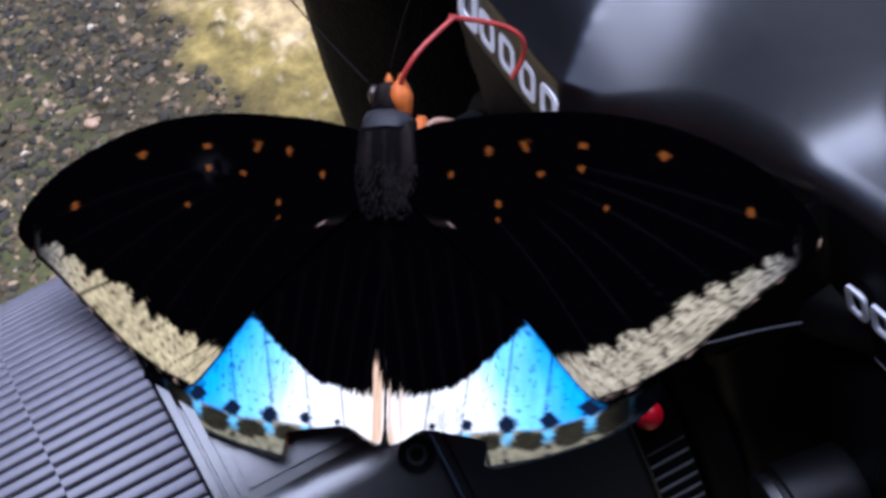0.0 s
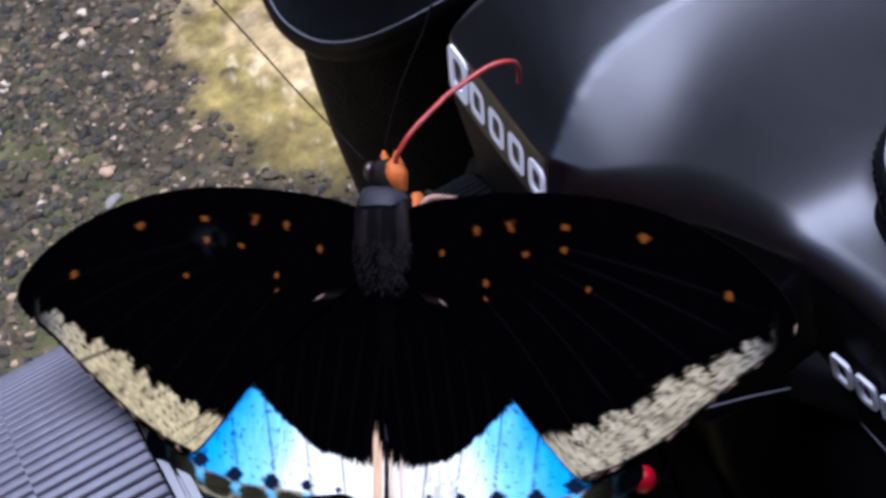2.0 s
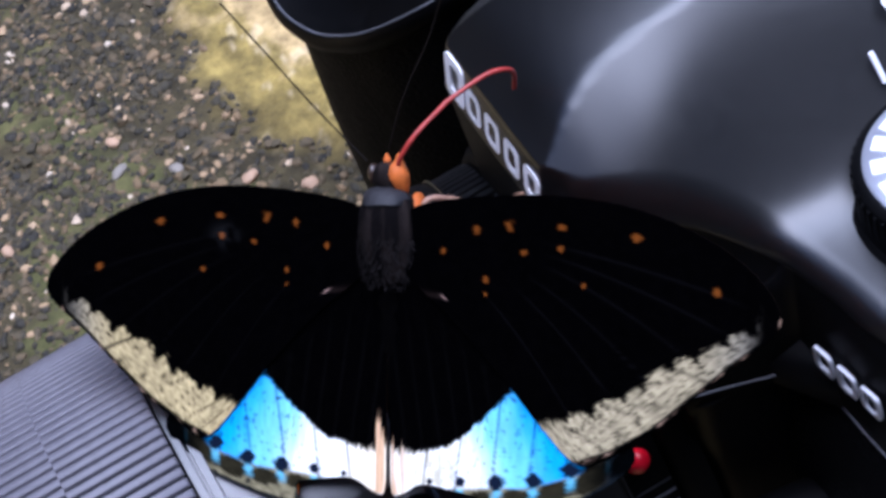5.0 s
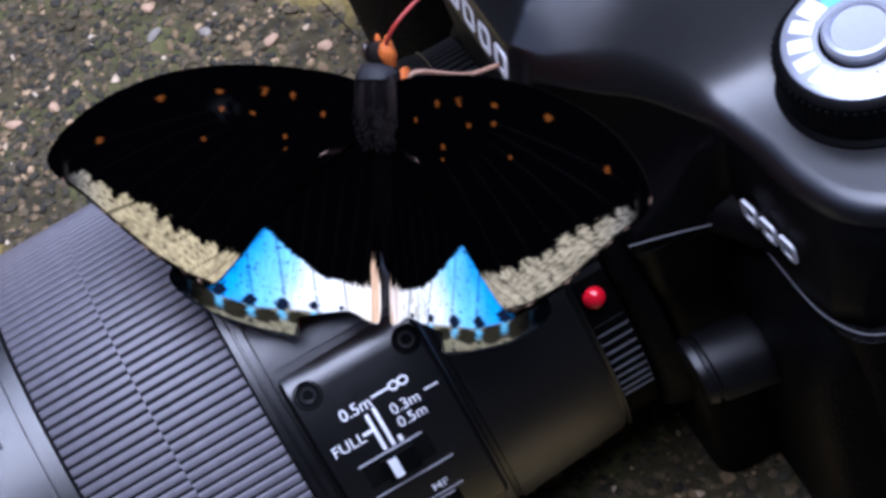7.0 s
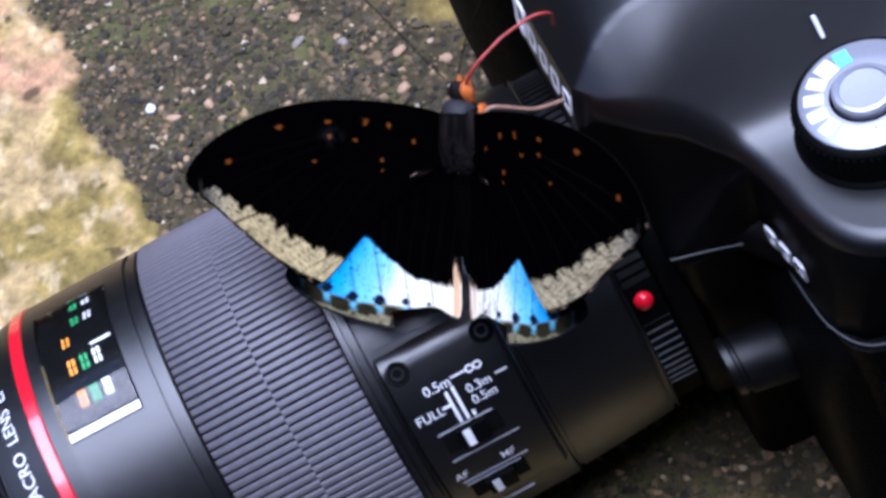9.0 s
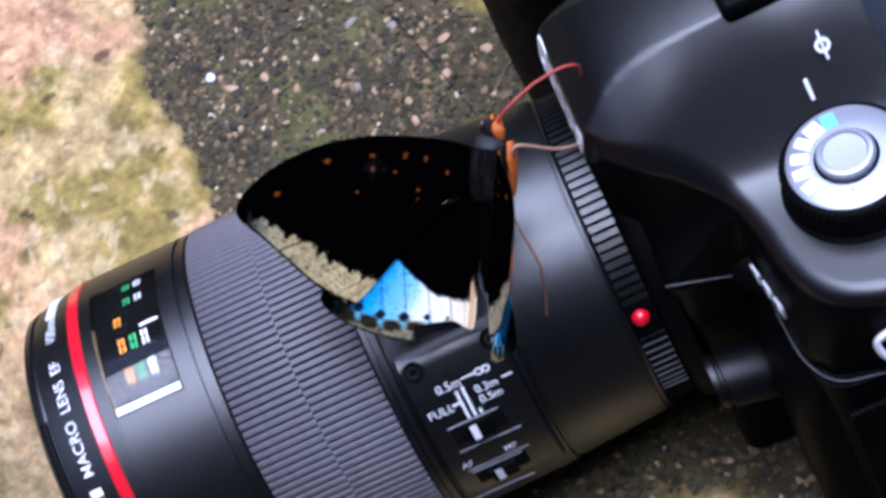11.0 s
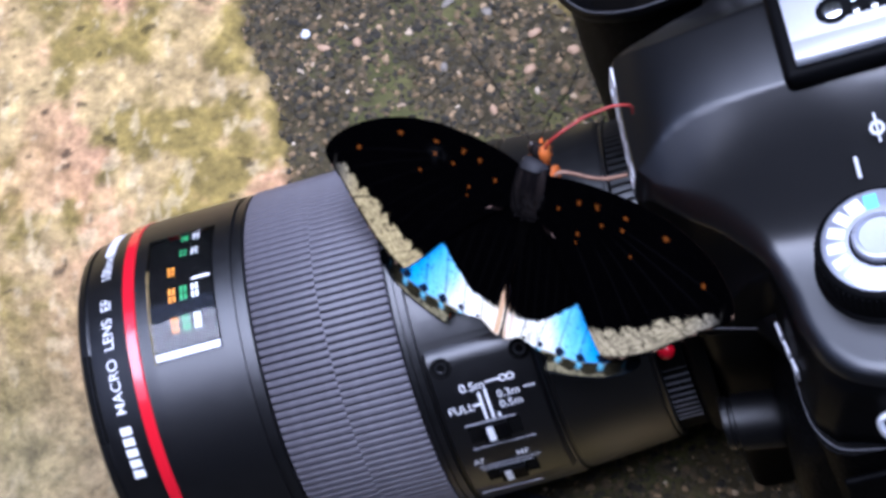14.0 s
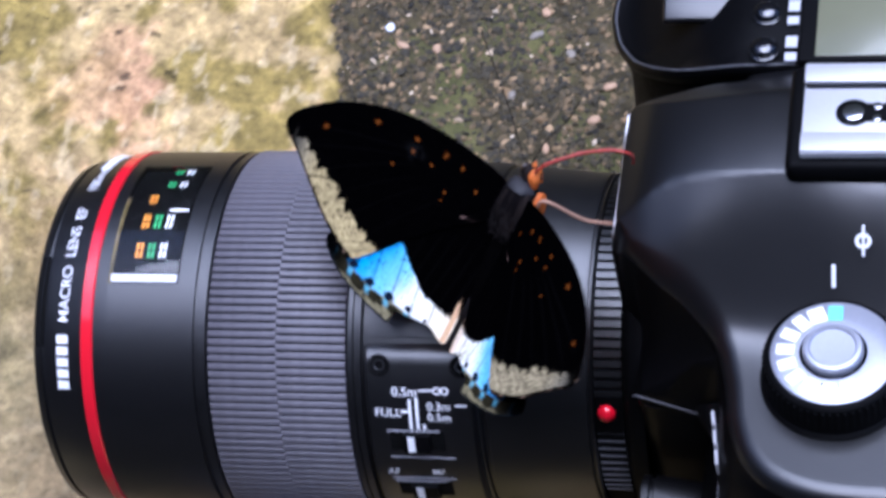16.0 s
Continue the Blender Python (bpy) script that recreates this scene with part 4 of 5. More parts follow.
# ---- the strap on the stone ----
def build_strap():
    strap = thing("camera_strap", V(-55, -45, -43), "navy-black woven camera strap lying on the stone", "strap")
    d, w = Vector((-0.50, -0.866, 0)), Vector((0.866, -0.50, 0))
    mid = Vector((-60, -24, 0))
    bm, rows = bmesh.new(), []
    for i in range(26):
        s = -10 + i * 4
        row = []
        for k in range(9):
            p = mid + d * s + w * (-17 + 34 * k / 8)
            z = float(ground_height(np.array([p.x]), np.array([p.y]))[0]) + 2.6 + 1.2 * math.sin(s / 21)
            row.append((p.x, p.y, z))
        rows.append(row)
    rings = [r + [(x, y, z - 1.6) for x, y, z in r[::-1]] for r in rows]
    part("webbing", loft(rings), STRAP, strap, "navy-black webbing")
    bm = bmesh.new()
    for i in range(60):
        for k in range(20):
            s, u = -9 + i * 1.62, -16 + k * 1.66 + (0.8 if i % 2 else 0)
            p = mid + d * s + w * u
            z = float(ground_height(np.array([p.x]), np.array([p.y]))[0]) + 2.72 + 1.2 * math.sin(s / 21)
            q = [p + d * 0.75 * a + w * 0.55 * b for a, b in ((-1, 0), (0, -1), (1, 0), (0, 1))]
            vs = [bm.verts.new(V(v.x, v.y, z)) for v in q]
            topv = bm.verts.new(V(p.x, p.y, z + 0.45))
            for a in range(4):
                bm.faces.new((vs[a], vs[(a + 1) % 4], topv))
    tagged(part("weave", bm, STRAPTHREAD, strap, "raised woven threads", 80), kind="stuff")


build_strap()


# ---- the butterfly ----
B_ORIGIN = Vector((-18.92, -12.21, 57.51))
B_TURN = Matrix(((0.7025, 0.4805, -0.5250), (-0.7071, 0.5550, -0.4381), (0.0809, 0.6790, 0.7296)))


def fly_matrix():
    q = B_TURN.to_quaternion().to_matrix()
    return Matrix.Translation(V(*B_ORIGIN)) @ q.to_4x4()


FLY = fly_matrix()


def local_part(name, bm, mat, parent, label="", angle=60):
    """A part given in millimetres of the butterfly's own space: x to its right, y to its head."""
    me = bpy.data.meshes.new(name)
    bmesh.ops.recalc_face_normals(bm, faces=bm.faces[:])
    bmesh.ops.scale(bm, vec=(0.001, 0.001, 0.001), verts=bm.verts[:])
    bm.to_mesh(me)
    bm.free()
    for m in mat if isinstance(mat, (list, tuple)) else [mat]:
        me.materials.append(m)
    me.polygons.foreach_set("use_smooth", [True] * len(me.polygons))
    me.set_sharp_from_angle(angle=radians(angle))
    ob = new(name, me)
    ob.parent = parent
    return tagged(ob, label=label)


def blob(stations, n=20, rough=0.0, seed=0):
    """An organic body along y: (y, z, half width, half height)."""
    rng = random.Random(seed)
    bm = bmesh.new()
    rings = []
    for y, z, a, b in stations:
        rings.append([bm.verts.new((a * math.cos(2 * math.pi * i / n) * (1 + rng.uniform(-rough, rough)), y + rng.uniform(-rough, rough), z + b * math.sin(2 * math.pi * i / n) * (1 + rng.uniform(-rough, rough)))) for i in range(n)])
    for p, q in zip(rings, rings[1:]):
        for i in range(n):
            bm.faces.new((p[i], p[(i + 1) % n], q[(i + 1) % n], q[i]))
    bm.faces.new(rings[0][::-1])
    bm.faces.new(rings[-1])
    return bm


FORE = [(0.6, 0.5), (3, 3.2), (6, 4.3), (11, 5.1), (18, 5.6), (24, 5.4), (30.5, 4.2), (36.8, 1.8), (42.0, -1.3), (45.8, -5.0), (47.1, -8.0), (45.7, -10.3), (42.0, -13.1), (37.8, -16.8), (32.5, -21.4), (28, -24.2), (24.3, -25.6), (20.5, -22.0), (16.3, -17.0), (9, -9.5), (2.5, -4.0)]
HIND = [(0.5, -2.0), (8, -5), (20, -14), (27, -20), (30.4, -24.2), (28.6, -27.2), (24.2, -30.0), (18.2, -32.1), (12.4, -33.3), (11.8, -30.6), (7.8, -29.7), (4.6, -29.5), (1.8, -31.0), (0.4, -30.6), (0.2, -24), (0.2, -12)]
SPOTS = [(7.8, -1.3, 0.32, 0.36), (12.0, 1.3, 0.33, 0.55), (16.0, 1.9, 0.34, 0.75), (17.7, -1.2, 0.30, 0.34), (22.2, 1.9, 0.52, 0.34), (22.1, -0.6, 0.36, 0.42), (30.7, 0.8, 0.55, 0.50), (39.6, -5.1, 0.50, 0.50), (24.7, -4.8, 0.30, 0.34), (13.2, -4.5, 0.30, 0.40), (13.2, -6.2, 0.2, 0.22)]


def edge_distance(u, v, line):
    """Distance from points to an open polyline."""
    best = np.full(u.shape, 1e9)
    for (x0, y0), (x1, y1) in zip(line, line[1:]):
        dx, dy = x1 - x0, y1 - y0
        t = np.clip(((u - x0) * dx + (v - y0) * dy) / (dx * dx + dy * dy), 0, 1)
        best = np.minimum(best, np.hypot(u - x0 - t * dx, v - y0 - t * dy))
    return best


def fore_pattern(u, v, seed):
    fine, mid = fractal(u / 0.5, v / 0.5, seed), fractal(u / 2.2, v / 2.2, seed + 3)
    col = np.array([0.0005, 0.00045, 0.0006])[None, :] * (0.5 + fine)[:, None]
    # veins that fan out to the margin
    for a, b in (((12, 1), (44, -7)), ((13, 0), (42, -10.5)), ((14, -1), (38, -14)), ((13, -2), (34, -18)), ((12, -3), (30, -21)), ((8, -3), (25, -23))):
        t = np.clip((u - a[0]) / (b[0] - a[0]), 0, 1)
        line = a[1] + (b[1] - a[1]) * t ** 1.5
        near = np.exp(-((v - line) / 0.16) ** 2) * smooth(0.2, 0.45, t) * smooth(1.0, 0.85, t)
        col = col + (near * (0.0018 if seed % 2 else 0.0008))[:, None] * np.array([1.0, 0.95, 1.05])
    d = edge_distance(u, v, FORE[10:17])
    along = (47.1 - u)
    run = along * 0.79 + (-8.0 - v) * 0.61
    width = 1.6 + 3.0 * smooth(2, 18, along) + 0.5 * smooth(18, 25, along)
    teeth = 1.7 * np.sqrt(np.abs(np.sin(np.pi * (run / 3.4 + 0.12 * np.sin(run))))) - 0.7 + 1.7 * (fractal(u / 0.55, v / 0.55, seed + 7) - 0.5)
    inside = smooth(0.25, -0.25, d - width - teeth + 0.2) * smooth(0.35, 0.6, d) * smooth(2.0, 5.5, along)
    cream = np.array([0.58, 0.46, 0.22]) if seed % 2 == 0 else np.array([0.46, 0.385, 0.225])
    grey = np.array([0.22, 0.20, 0.155])
    k = smooth(11, 2, along)[:, None]
    tint = (cream * (1 - k) + grey * k) * (0.45 + 0.45 * smooth(0.2, 0.8, fractal(u / 0.3, v / 0.3, seed + 9, 3)) + 0.16 * smooth(0.3, 0.7, fractal(run / 0.45, d / 2.2, seed + 19, 3)))[:, None]
    lines = np.exp(-((((run - 0.35 * d + 0.35 * np.sin(run * 1.3)) / 1.75) % 1.0 - 0.5) / 0.06) ** 2) * smooth(0.22, 0.42, mid + 0.1)
    tint = tint * (1 - (0.85 if seed % 2 == 0 else 0.55) * lines)[:, None]
    flecks = smooth(0.60, 0.72, fractal(u / 0.34, v / 0.34, seed + 31, 2)) * (0.3 if seed % 2 == 0 else 0.7)
    tint = tint * (1 - flecks)[:, None]
    col = col + inside[:, None] * (tint - col)
    rim = smooth(0.35, 0.1, d) * smooth(0.55, 0.75, fractal(along / 0.7, along * 0, seed + 12))
    col = col + (rim * 0.5)[:, None] * (np.array([0.5, 0.33, 0.22]) - col)
    for su, sv, a, b in SPOTS:
        w = smooth(1.15, 0.75, np.hypot((u - su) / a, (v - sv) / b) + 0.5 * (fine - 0.5))
        col = col + w[:, None] * (np.array([0.125, 0.036, 0.005]) - col)
    w = smooth(1.1, 0.7, np.hypot((u - 7.8) / 0.3, (v + 6.9) / 0.2) + 0.5 * (fine - 0.5)) + 0.12 * np.exp(-((v + 6.2 + 0.12 * (u - 4)) / 0.14) ** 2) * smooth(3.6, 4.4, u) * smooth(7.8, 7.2, u)
    col = col + w[:, None] * (np.array([0.26, 0.17, 0.14]) - col)
    haze = (0.009 if seed % 2 == 0 else 0.0) * smooth(0.4, 0.6, mid) * np.exp(-((u - 21.6) / 1.6) ** 2 - ((v + 0.6) / 1.2) ** 2)
    return col + haze[:, None]


def hind_pattern(u, v, seed):
    fine = fractal(u / 0.5, v / 0.5, seed)
    col = np.array([0.0005, 0.00045, 0.0006])[None, :] * (0.5 + fine)[:, None]
    streak = 0.0007 * np.exp(-(((u * 0.8 + v * 0.12) % 1.9 - 0.9) / 0.16) ** 2) * smooth(-6, -16, v)
    col = col + streak[:, None]
    # inner edge of the bright band
    bx = np.array([0, 1.5, 4.0, 8.6, 13.0, 16.3, 19, 30])
    by = np.array([-25.6, -25.8, -25.7, -24.5, -20.9, -17.5, -14.0, -12.0])
    inner = np.interp(u, bx, by) + 0.9 * (fractal(u / 0.35, v / 2.5, seed + 2) - 0.5)
    ox = np.array([0, 6, 12, 18, 24, 30])
    oy = np.array([-31.5, -30.0, -29.3, -28.9, -27.0, -23.6])
    outer = np.interp(u, ox, oy)
    # long pale hairs run up from the band beside the abdomen
    hairs = fractal(u / 0.28, v / 9.0, seed + 44, 2)
    inner = inner + (4.2 if seed % 2 == 0 else 2.0) * smooth(2.6, 1.2, u) * smooth(0.35, 0.75, hairs)
    band = smooth(0.15, -0.15, v - inner)
    blue, sky, pale, cream = np.array([0.045, 0.37, 0.83]), np.array([0.24, 0.63, 0.90]), np.array([0.90, 0.92, 0.88]), np.array([0.93, 0.82, 0.60])
    depth = u + 0.45 * (v + 25) + 2.4 * (fractal(u / 0.9, v / 5.0, seed + 15) - 0.5)
    k = smooth(21.5, 14.5, depth)[:, None]
    tint = blue * (1 - k) + sky * k
    k = smooth(15.0, 9.5, depth)[:, None]
    tint = tint * (1 - k) + pale * k
    k = (smooth(8.5, 2.5, u + 2.5 * (fractal(u / 1.0, v / 1.5, seed + 16) - 0.5)) * (1.0 if seed % 2 == 0 else 0.75))[:, None]
    tint = tint * (1 - k) + cream * k
    # loose cream scales over the inner half of the right wing
    if seed % 2:
        k = (smooth(0.50, 0.62, fractal(u / 0.55, v / 0.8, seed + 17, 3)) * smooth(3.0, 4.5, u) * smooth(11.5, 8.5, u) * 0.7)[:, None]
        tint = tint * (1 - k) + np.array([0.50, 0.44, 0.25]) * k
    k = (smooth(2.9, 1.4, u) * smooth(0.30, 0.55, hairs) * 0.9)[:, None]
    tint = tint * (1 - k) + np.array([0.62, 0.37, 0.19]) * k
    tint = tint * (0.74 + 0.46 * fractal(u / 0.35, v / 1.8, seed + 5))[:, None]
    specks = 0.8 * smooth(0.70, 0.80, fractal(u / 0.30, v / 0.55, seed + 6, 2)) * smooth(8, 13, u)
    tint = tint * (1 - 0.85 * specks)[:, None]
    for w in (5.6, 9.8, 14.3, 18.8, 23.0):
        tint = tint * (1 - 0.8 * np.exp(-((u - w - 0.12 * (v + 24)) / 0.13) ** 2) * smooth(0.3, 0.5, fine + 0.15))[:, None]
    band = band * smooth(25.5, 23.5, u - 0.3 * (v + 25))
    col = col + band[:, None] * (tint - col)
    # marginal zone: dark with olive lunules
    zone = smooth(0.3, -0.3, v - outer)
    cell = np.abs(((u - 14.3) / 4.5) % 1.0 - 0.5)
    rim = edge_distance(u, v, HIND[4:13])
    pale_olive = np.array([0.27, 0.235, 0.13]) * (0.3 + 0.9 * fractal(u / 0.4, v / 0.4, seed + 8))[:, None]
    marg = np.array([0.006, 0.008, 0.010])[None, :] * (0.5 + fine)[:, None]
    open_cell = smooth(0.49, 0.43, cell + 0.12 * (fine - 0.5)) * smooth(0.12, 0.4, rim) * smooth(28, 23, u)
    marg = marg + open_cell[:, None] * (pale_olive - marg)
    core = smooth(1.15, 0.85, np.hypot(cell * 4.5 / (0.9 + 0.06 * u), (v - outer + 1.2) / (0.35 + 0.045 * u)) + 0.5 * (fine - 0.5))
    marg = marg * (1 - 0.9 * core)[:, None]
    net = smooth(0.36, 0.42, cell) * smooth(28, 22, u) * smooth(2.0, 0.8, outer - v) * 0.85
    marg = marg + net[:, None] * (np.array([0.16, 0.50, 0.66]) - marg)
    col = col + zone[:, None] * (marg - col)
    for su, sv, a in ((23.2, -26.4, 1.15), (18.9, -27.9, 1.15), (14.3, -28.5, 1.15), (9.8, -28.7, 0.8), (5.8, -29.0, 0.45)):
        w = smooth(1.2, 0.85, (np.abs(u - su) / a) ** 1.3 + (np.abs(v - sv) / (a * 0.85)) ** 1.3 + 0.4 * (fine - 0.5))
        col = col + w[:, None] * (np.array([0.006, 0.010, 0.022]) - col)
    return col


def wing_mesh(name, outline, centre, side, pattern, seed, sag):
    """A thin two-sided wing; the upper scales carry the pattern."""
    pts = spline([(x, y, 0) for x, y in outline + outline[:1]], 10)[:-1]
    ring = np.array([(p.x, p.y) for p in pts])
    ripple = 0.10 * np.sin(np.arange(len(ring)) * 2.1)
    c = np.array(centre)
    ring = c + (ring - c) * (1 + ripple[:, None] / 40)
    n, steps = len(ring), 96
    rad = np.linspace(0.0, 1.0, steps + 1)[1:] ** 0.8
    uv = np.concatenate([[c], (c + (ring[None] - c) * rad[:, None, None]).reshape(-1, 2)])
    low = np.linspace(0, 1, 9)[1:]
    uv2 = np.concatenate([[c], (c + (ring[None] - c) * low[:, None, None]).reshape(-1, 2)])

    def lift(p):
        u, v = p[:, 0], p[:, 1]
        k = (u / 48) ** 2
        bow = 2.71 * k + 1.32 * k * k if side < 0 else -16.47 * k + 9.64 * k * k
        return bow + sag * k * 48 * 0.05 + 0.35 * np.sin(u / 3.4 + v / 5) * smooth(2, 14, u) * 0.4 + 0.8 * np.sin(np.pi * np.clip(u / 48, 0, 1))
    top = np.stack([side * uv[:, 0], uv[:, 1], lift(uv)], 1)
    bot = np.stack([side * uv2[:, 0], uv2[:, 1], lift(uv2) - 0.12], 1)
    off = len(top)

    def fans(start, m):
        f = [(start, start + 1 + i, start + 1 + (i + 1) % n) for i in range(n)]
        for r in range(m - 1):
            a, b = start + 1 + r * n, start + 1 + (r + 1) * n
            f += [(a + i, b + i, b + (i + 1) % n, a + (i + 1) % n) for i in range(n)]
        return f
    f_top, f_bot = fans(0, steps), fans(off, len(low))
    if side > 0:
        f_top = [q[::-1] for q in f_top]
    else:
        f_bot = [q[::-1] for q in f_bot]
    ta, ba = 1 + (steps - 1) * n, off + 1 + (len(low) - 1) * n
    rim = [(ta + i, ta + (i + 1) % n, ba + (i + 1) % n, ba + i) for i in range(n)]
    me = bpy.data.meshes.new(name)
    me.from_pydata((np.concatenate([top, bot]) / 1000).tolist(), [], f_top + f_bot + rim)
    col = np.ones((len(top) + len(bot), 4), np.float32)
    col[: len(top), :3] = pattern(uv[:, 0], uv[:, 1], seed)
    col[len(top):, :3] = (0.02, 0.012, 0.008)
    me.color_attributes.new("pattern", "FLOAT_COLOR", "POINT").data.foreach_set("color", col.ravel())
    me.materials.append(WING)
    me.materials.append(UNDER)
    idx = [0] * len(f_top) + [1] * len(f_bot) + [0] * len(rim)
    me.polygons.foreach_set("material_index", idx)
    me.polygons.foreach_set("use_smooth", [True] * len(me.polygons))
    return me


KNEE = (-5.2, -7.2, 67.4)  # the joint at which the proboscis probes


def build_butterfly():
    fly = thing("butterfly", (0, 0, 0), "black butterfly with blue and cream wing bands, resting on the lens", "butterfly")
    fly.matrix_world = FLY
    wings = {}
    for side, tag in ((-1, "left"), (1, "right")):
        for name, outline, centre, pat, seed, z in (("forewing", FORE, (20, -8), fore_pattern, 100, 0.0), ("hindwing", HIND, (12, -20), hind_pattern, 200, -0.45)):
            me = wing_mesh(name, outline, centre, side, pat, seed + (1 if side > 0 else 0), -0.6)
            me.transform(Matrix.Translation((0, 0, z / 1000)))
            ob = new(name, me)
            ob.parent = fly
            tagged(ob, label="black forewing with cream outer band and orange dots" if name == "forewing" else "black hindwing with blue and white band")
            wings.setdefault(tag, []).append(ob)
    local_part("thorax", blob([(5.9, -0.6, 1.4, 1.2), (5.4, -0.6, 2.4, 2.0), (4.5, -0.5, 3.2, 2.7), (2.9, -0.5, 3.7, 3.3), (0.2, -0.8, 3.9, 3.6), (-3.0, -1.5, 3.4, 3.1), (-5.2, -1.8, 2.6, 2.4), (-6.2, -2.0, 1.7, 1.5)], 26, 0.05, 1), FUR, fly, "furry dark brown thorax")
    st = []
    for k in range(14):
        t = k / 13
        w = 3.9 * math.sin(math.pi * (0.22 + 0.74 * t)) ** 0.7 * (1 - 0.35 * t)
        w *= 1.0 - (0.10 if k % 2 else 0.0)
        st.append((-5.0 - 19.0 * t, -1.9 - 0.6 * t, max(w * 0.8, 0.25), max(w * 0.55, 0.25)))
    local_part("abdomen", blob(st, 18, 0.03, 2), DUSK, fly, "dark segmented abdomen")
    local_part("head", blob([(8.9, -0.3, 0.7, 0.6), (8.5, -0.4, 1.6, 1.3), (7.5, -0.6, 2.1, 1.7), (6.3, -0.9, 2.0, 1.7), (5.5, -1.0, 1.4, 1.2)], 20, 0.10, 3), FUR, fly, "small dark hairy head")
    for s in (-1, 1):
        local_part("eye", blob([(8.7, 0.0, 0.3, 0.4), (8.3, 0.0, 0.6, 0.9), (7.5, 0.0, 0.75, 1.05), (6.7, 0.0, 0.55, 0.75), (6.3, 0.0, 0.3, 0.3)], 14), EYE, fly, "dark round eye").location = (s * 0.0019, 0, -0.0004)
        local_part("palp", blob([(9.9, 0.1, 0.15, 0.15), (9.3, 0.0, 0.45, 0.5), (8.2, -0.7, 0.6, 0.7), (6.8, -1.6, 0.5, 0.6)], 10, 0.12, 5 + s), FACE, fly, "orange palp").location = (s * 0.0008 + 0.0006, 0, -0.0005)
    rng = random.Random(12)
    for name, count, span, wide, mat, lab in (("thorax_hair", 900, (-6.0, 4.0), 3.9, HAIR, "fine grey-brown thorax hair"), ("abdomen_hair", 160, (-18, -5), 2.6, DUSK, "dark abdomen hair")):
        bm = bmesh.new()
        for _ in range(count):
            y, a = rng.uniform(*span), rng.uniform(-0.1, math.pi + 0.1)
            t = (y - span[0]) / (span[1] - span[0])
            w = wide * (math.sin(math.pi * min(1, max(0, 0.12 + 0.8 * t))) ** 0.5 if name == "thorax_hair" else 0.5 + 0.5 * t)
            c = Vector((w * math.cos(a), y, (-0.9 if name == "thorax_hair" else -2.6) + w * (0.9 if name == "thorax_hair" else 0.7) * math.sin(a)))
            d = (Vector((math.cos(a) * 0.5, -1.0, math.sin(a) * 0.45)) + Vector([rng.uniform(-0.4, 0.4) for _ in range(3)])).normalized()
            e, f = d.orthogonal().normalized() * 0.07, d.cross(d.orthogonal()).normalized() * 0.07
            base = [bm.verts.new(c + e), bm.verts.new(c - e * 0.5 + f), bm.verts.new(c - e * 0.5 - f)]
            tip = bm.verts.new(c + d * rng.uniform(0.4, 0.9))
            for k in range(3):
                bm.faces.new((base[k], base[(k + 1) % 3], tip))
        tagged(local_part(name, bm, mat, fly, lab), kind="stuff")
    inv = FLY.inverted()

    def own(points):
        return [tuple((inv @ V(*p)) * 1000) for p in points]

    def limb(name, points, radii, mat, label):
        bm = tube(spline(own(points), 6), radii, 7)
        bmesh.ops.translate(bm, verts=bm.verts[:], vec=Vector((0, 0, -LIFT / 1000)))
        bmesh.ops.scale(bm, vec=(1000, 1000, 1000), verts=bm.verts[:])
        return local_part(name, bm, mat, fly, label)
    local_part("face", blob([(9.2, -0.2, 0.3, 0.3), (8.5, 0.0, 0.9, 0.8), (7.4, -0.2, 1.25, 1.2), (6.3, -0.7, 1.1, 1.0), (5.3, -1.2, 0.7, 0.6), (4.2, -1.8, 0.4, 0.4), (3.2, -2.2, 0.15, 0.2)], 16, 0.16, 21), FACE, fly, "orange furry side of the head").location = (0.0017, 0, 0.0004)
    local_part("collar", blob([(5.9, -0.3, 1.2, 0.9), (5.6, 0.0, 2.3, 1.8), (4.8, 0.1, 3.0, 2.4), (3.9, 0.1, 3.2, 2.6), (3.5, 0.0, 2.6, 2.2)], 22, 0.10, 22), COLLAR, fly, "grey-blue collar behind the head")
    for s in (-1, 1):
        local_part("thorax_side", blob([(5.2, -1.0, 0.4, 0.7), (4.2, -0.9, 0.9, 1.7), (2.0, -1.0, 1.1, 2.3), (-1.0, -1.5, 1.0, 2.2), (-4.0, -2.2, 0.7, 1.6), (-6.0, -2.8, 0.2, 0.5)], 16, 0.10, 24 + s), FACE, fly, "orange furry flank").location = (s * 0.0030, 0, -0.0014)
    limb("proboscis", [(-14.3, -8.8, 62.6), (-13.2, -9.4, 65.2), (-10.4, -9.0, 67.0), (-5.2, -7.2, 67.4)], 0.31, TONGUE, "long red curved proboscis")
    tip = limb("proboscis_tip", [(-5.6, -7.34, 67.37), (-5.2, -7.2, 67.4), (0.2, -6.7, 67.7), (3.0, -6.6, 66.8), (3.9, -5.8, 64.6), (3.5, -5.2, 61.9)], 0.31, TONGUE, "hooked red tip of the proboscis")
    tip.data.transform(Matrix.Translation(-(inv @ V(*KNEE))))
    limb("foreleg", [(-14.5, -12.8, 57.5), (-12.2, -12.5, 59.9), (-6.1, -12.2, 53.9), (-1.2, -10.6, 50.4)], 0.38, LEG, "tan jointed foreleg")
    limb("middle_leg", [(-19.0, -12.5, 49.0), (-18.9, -15.8, 45.0), (-18.2, -22.3, 38.6), (-19.6, -24.0, 31), (-21.3, -25.0, 25.6)], 0.28, LEG, "thin brown middle leg")
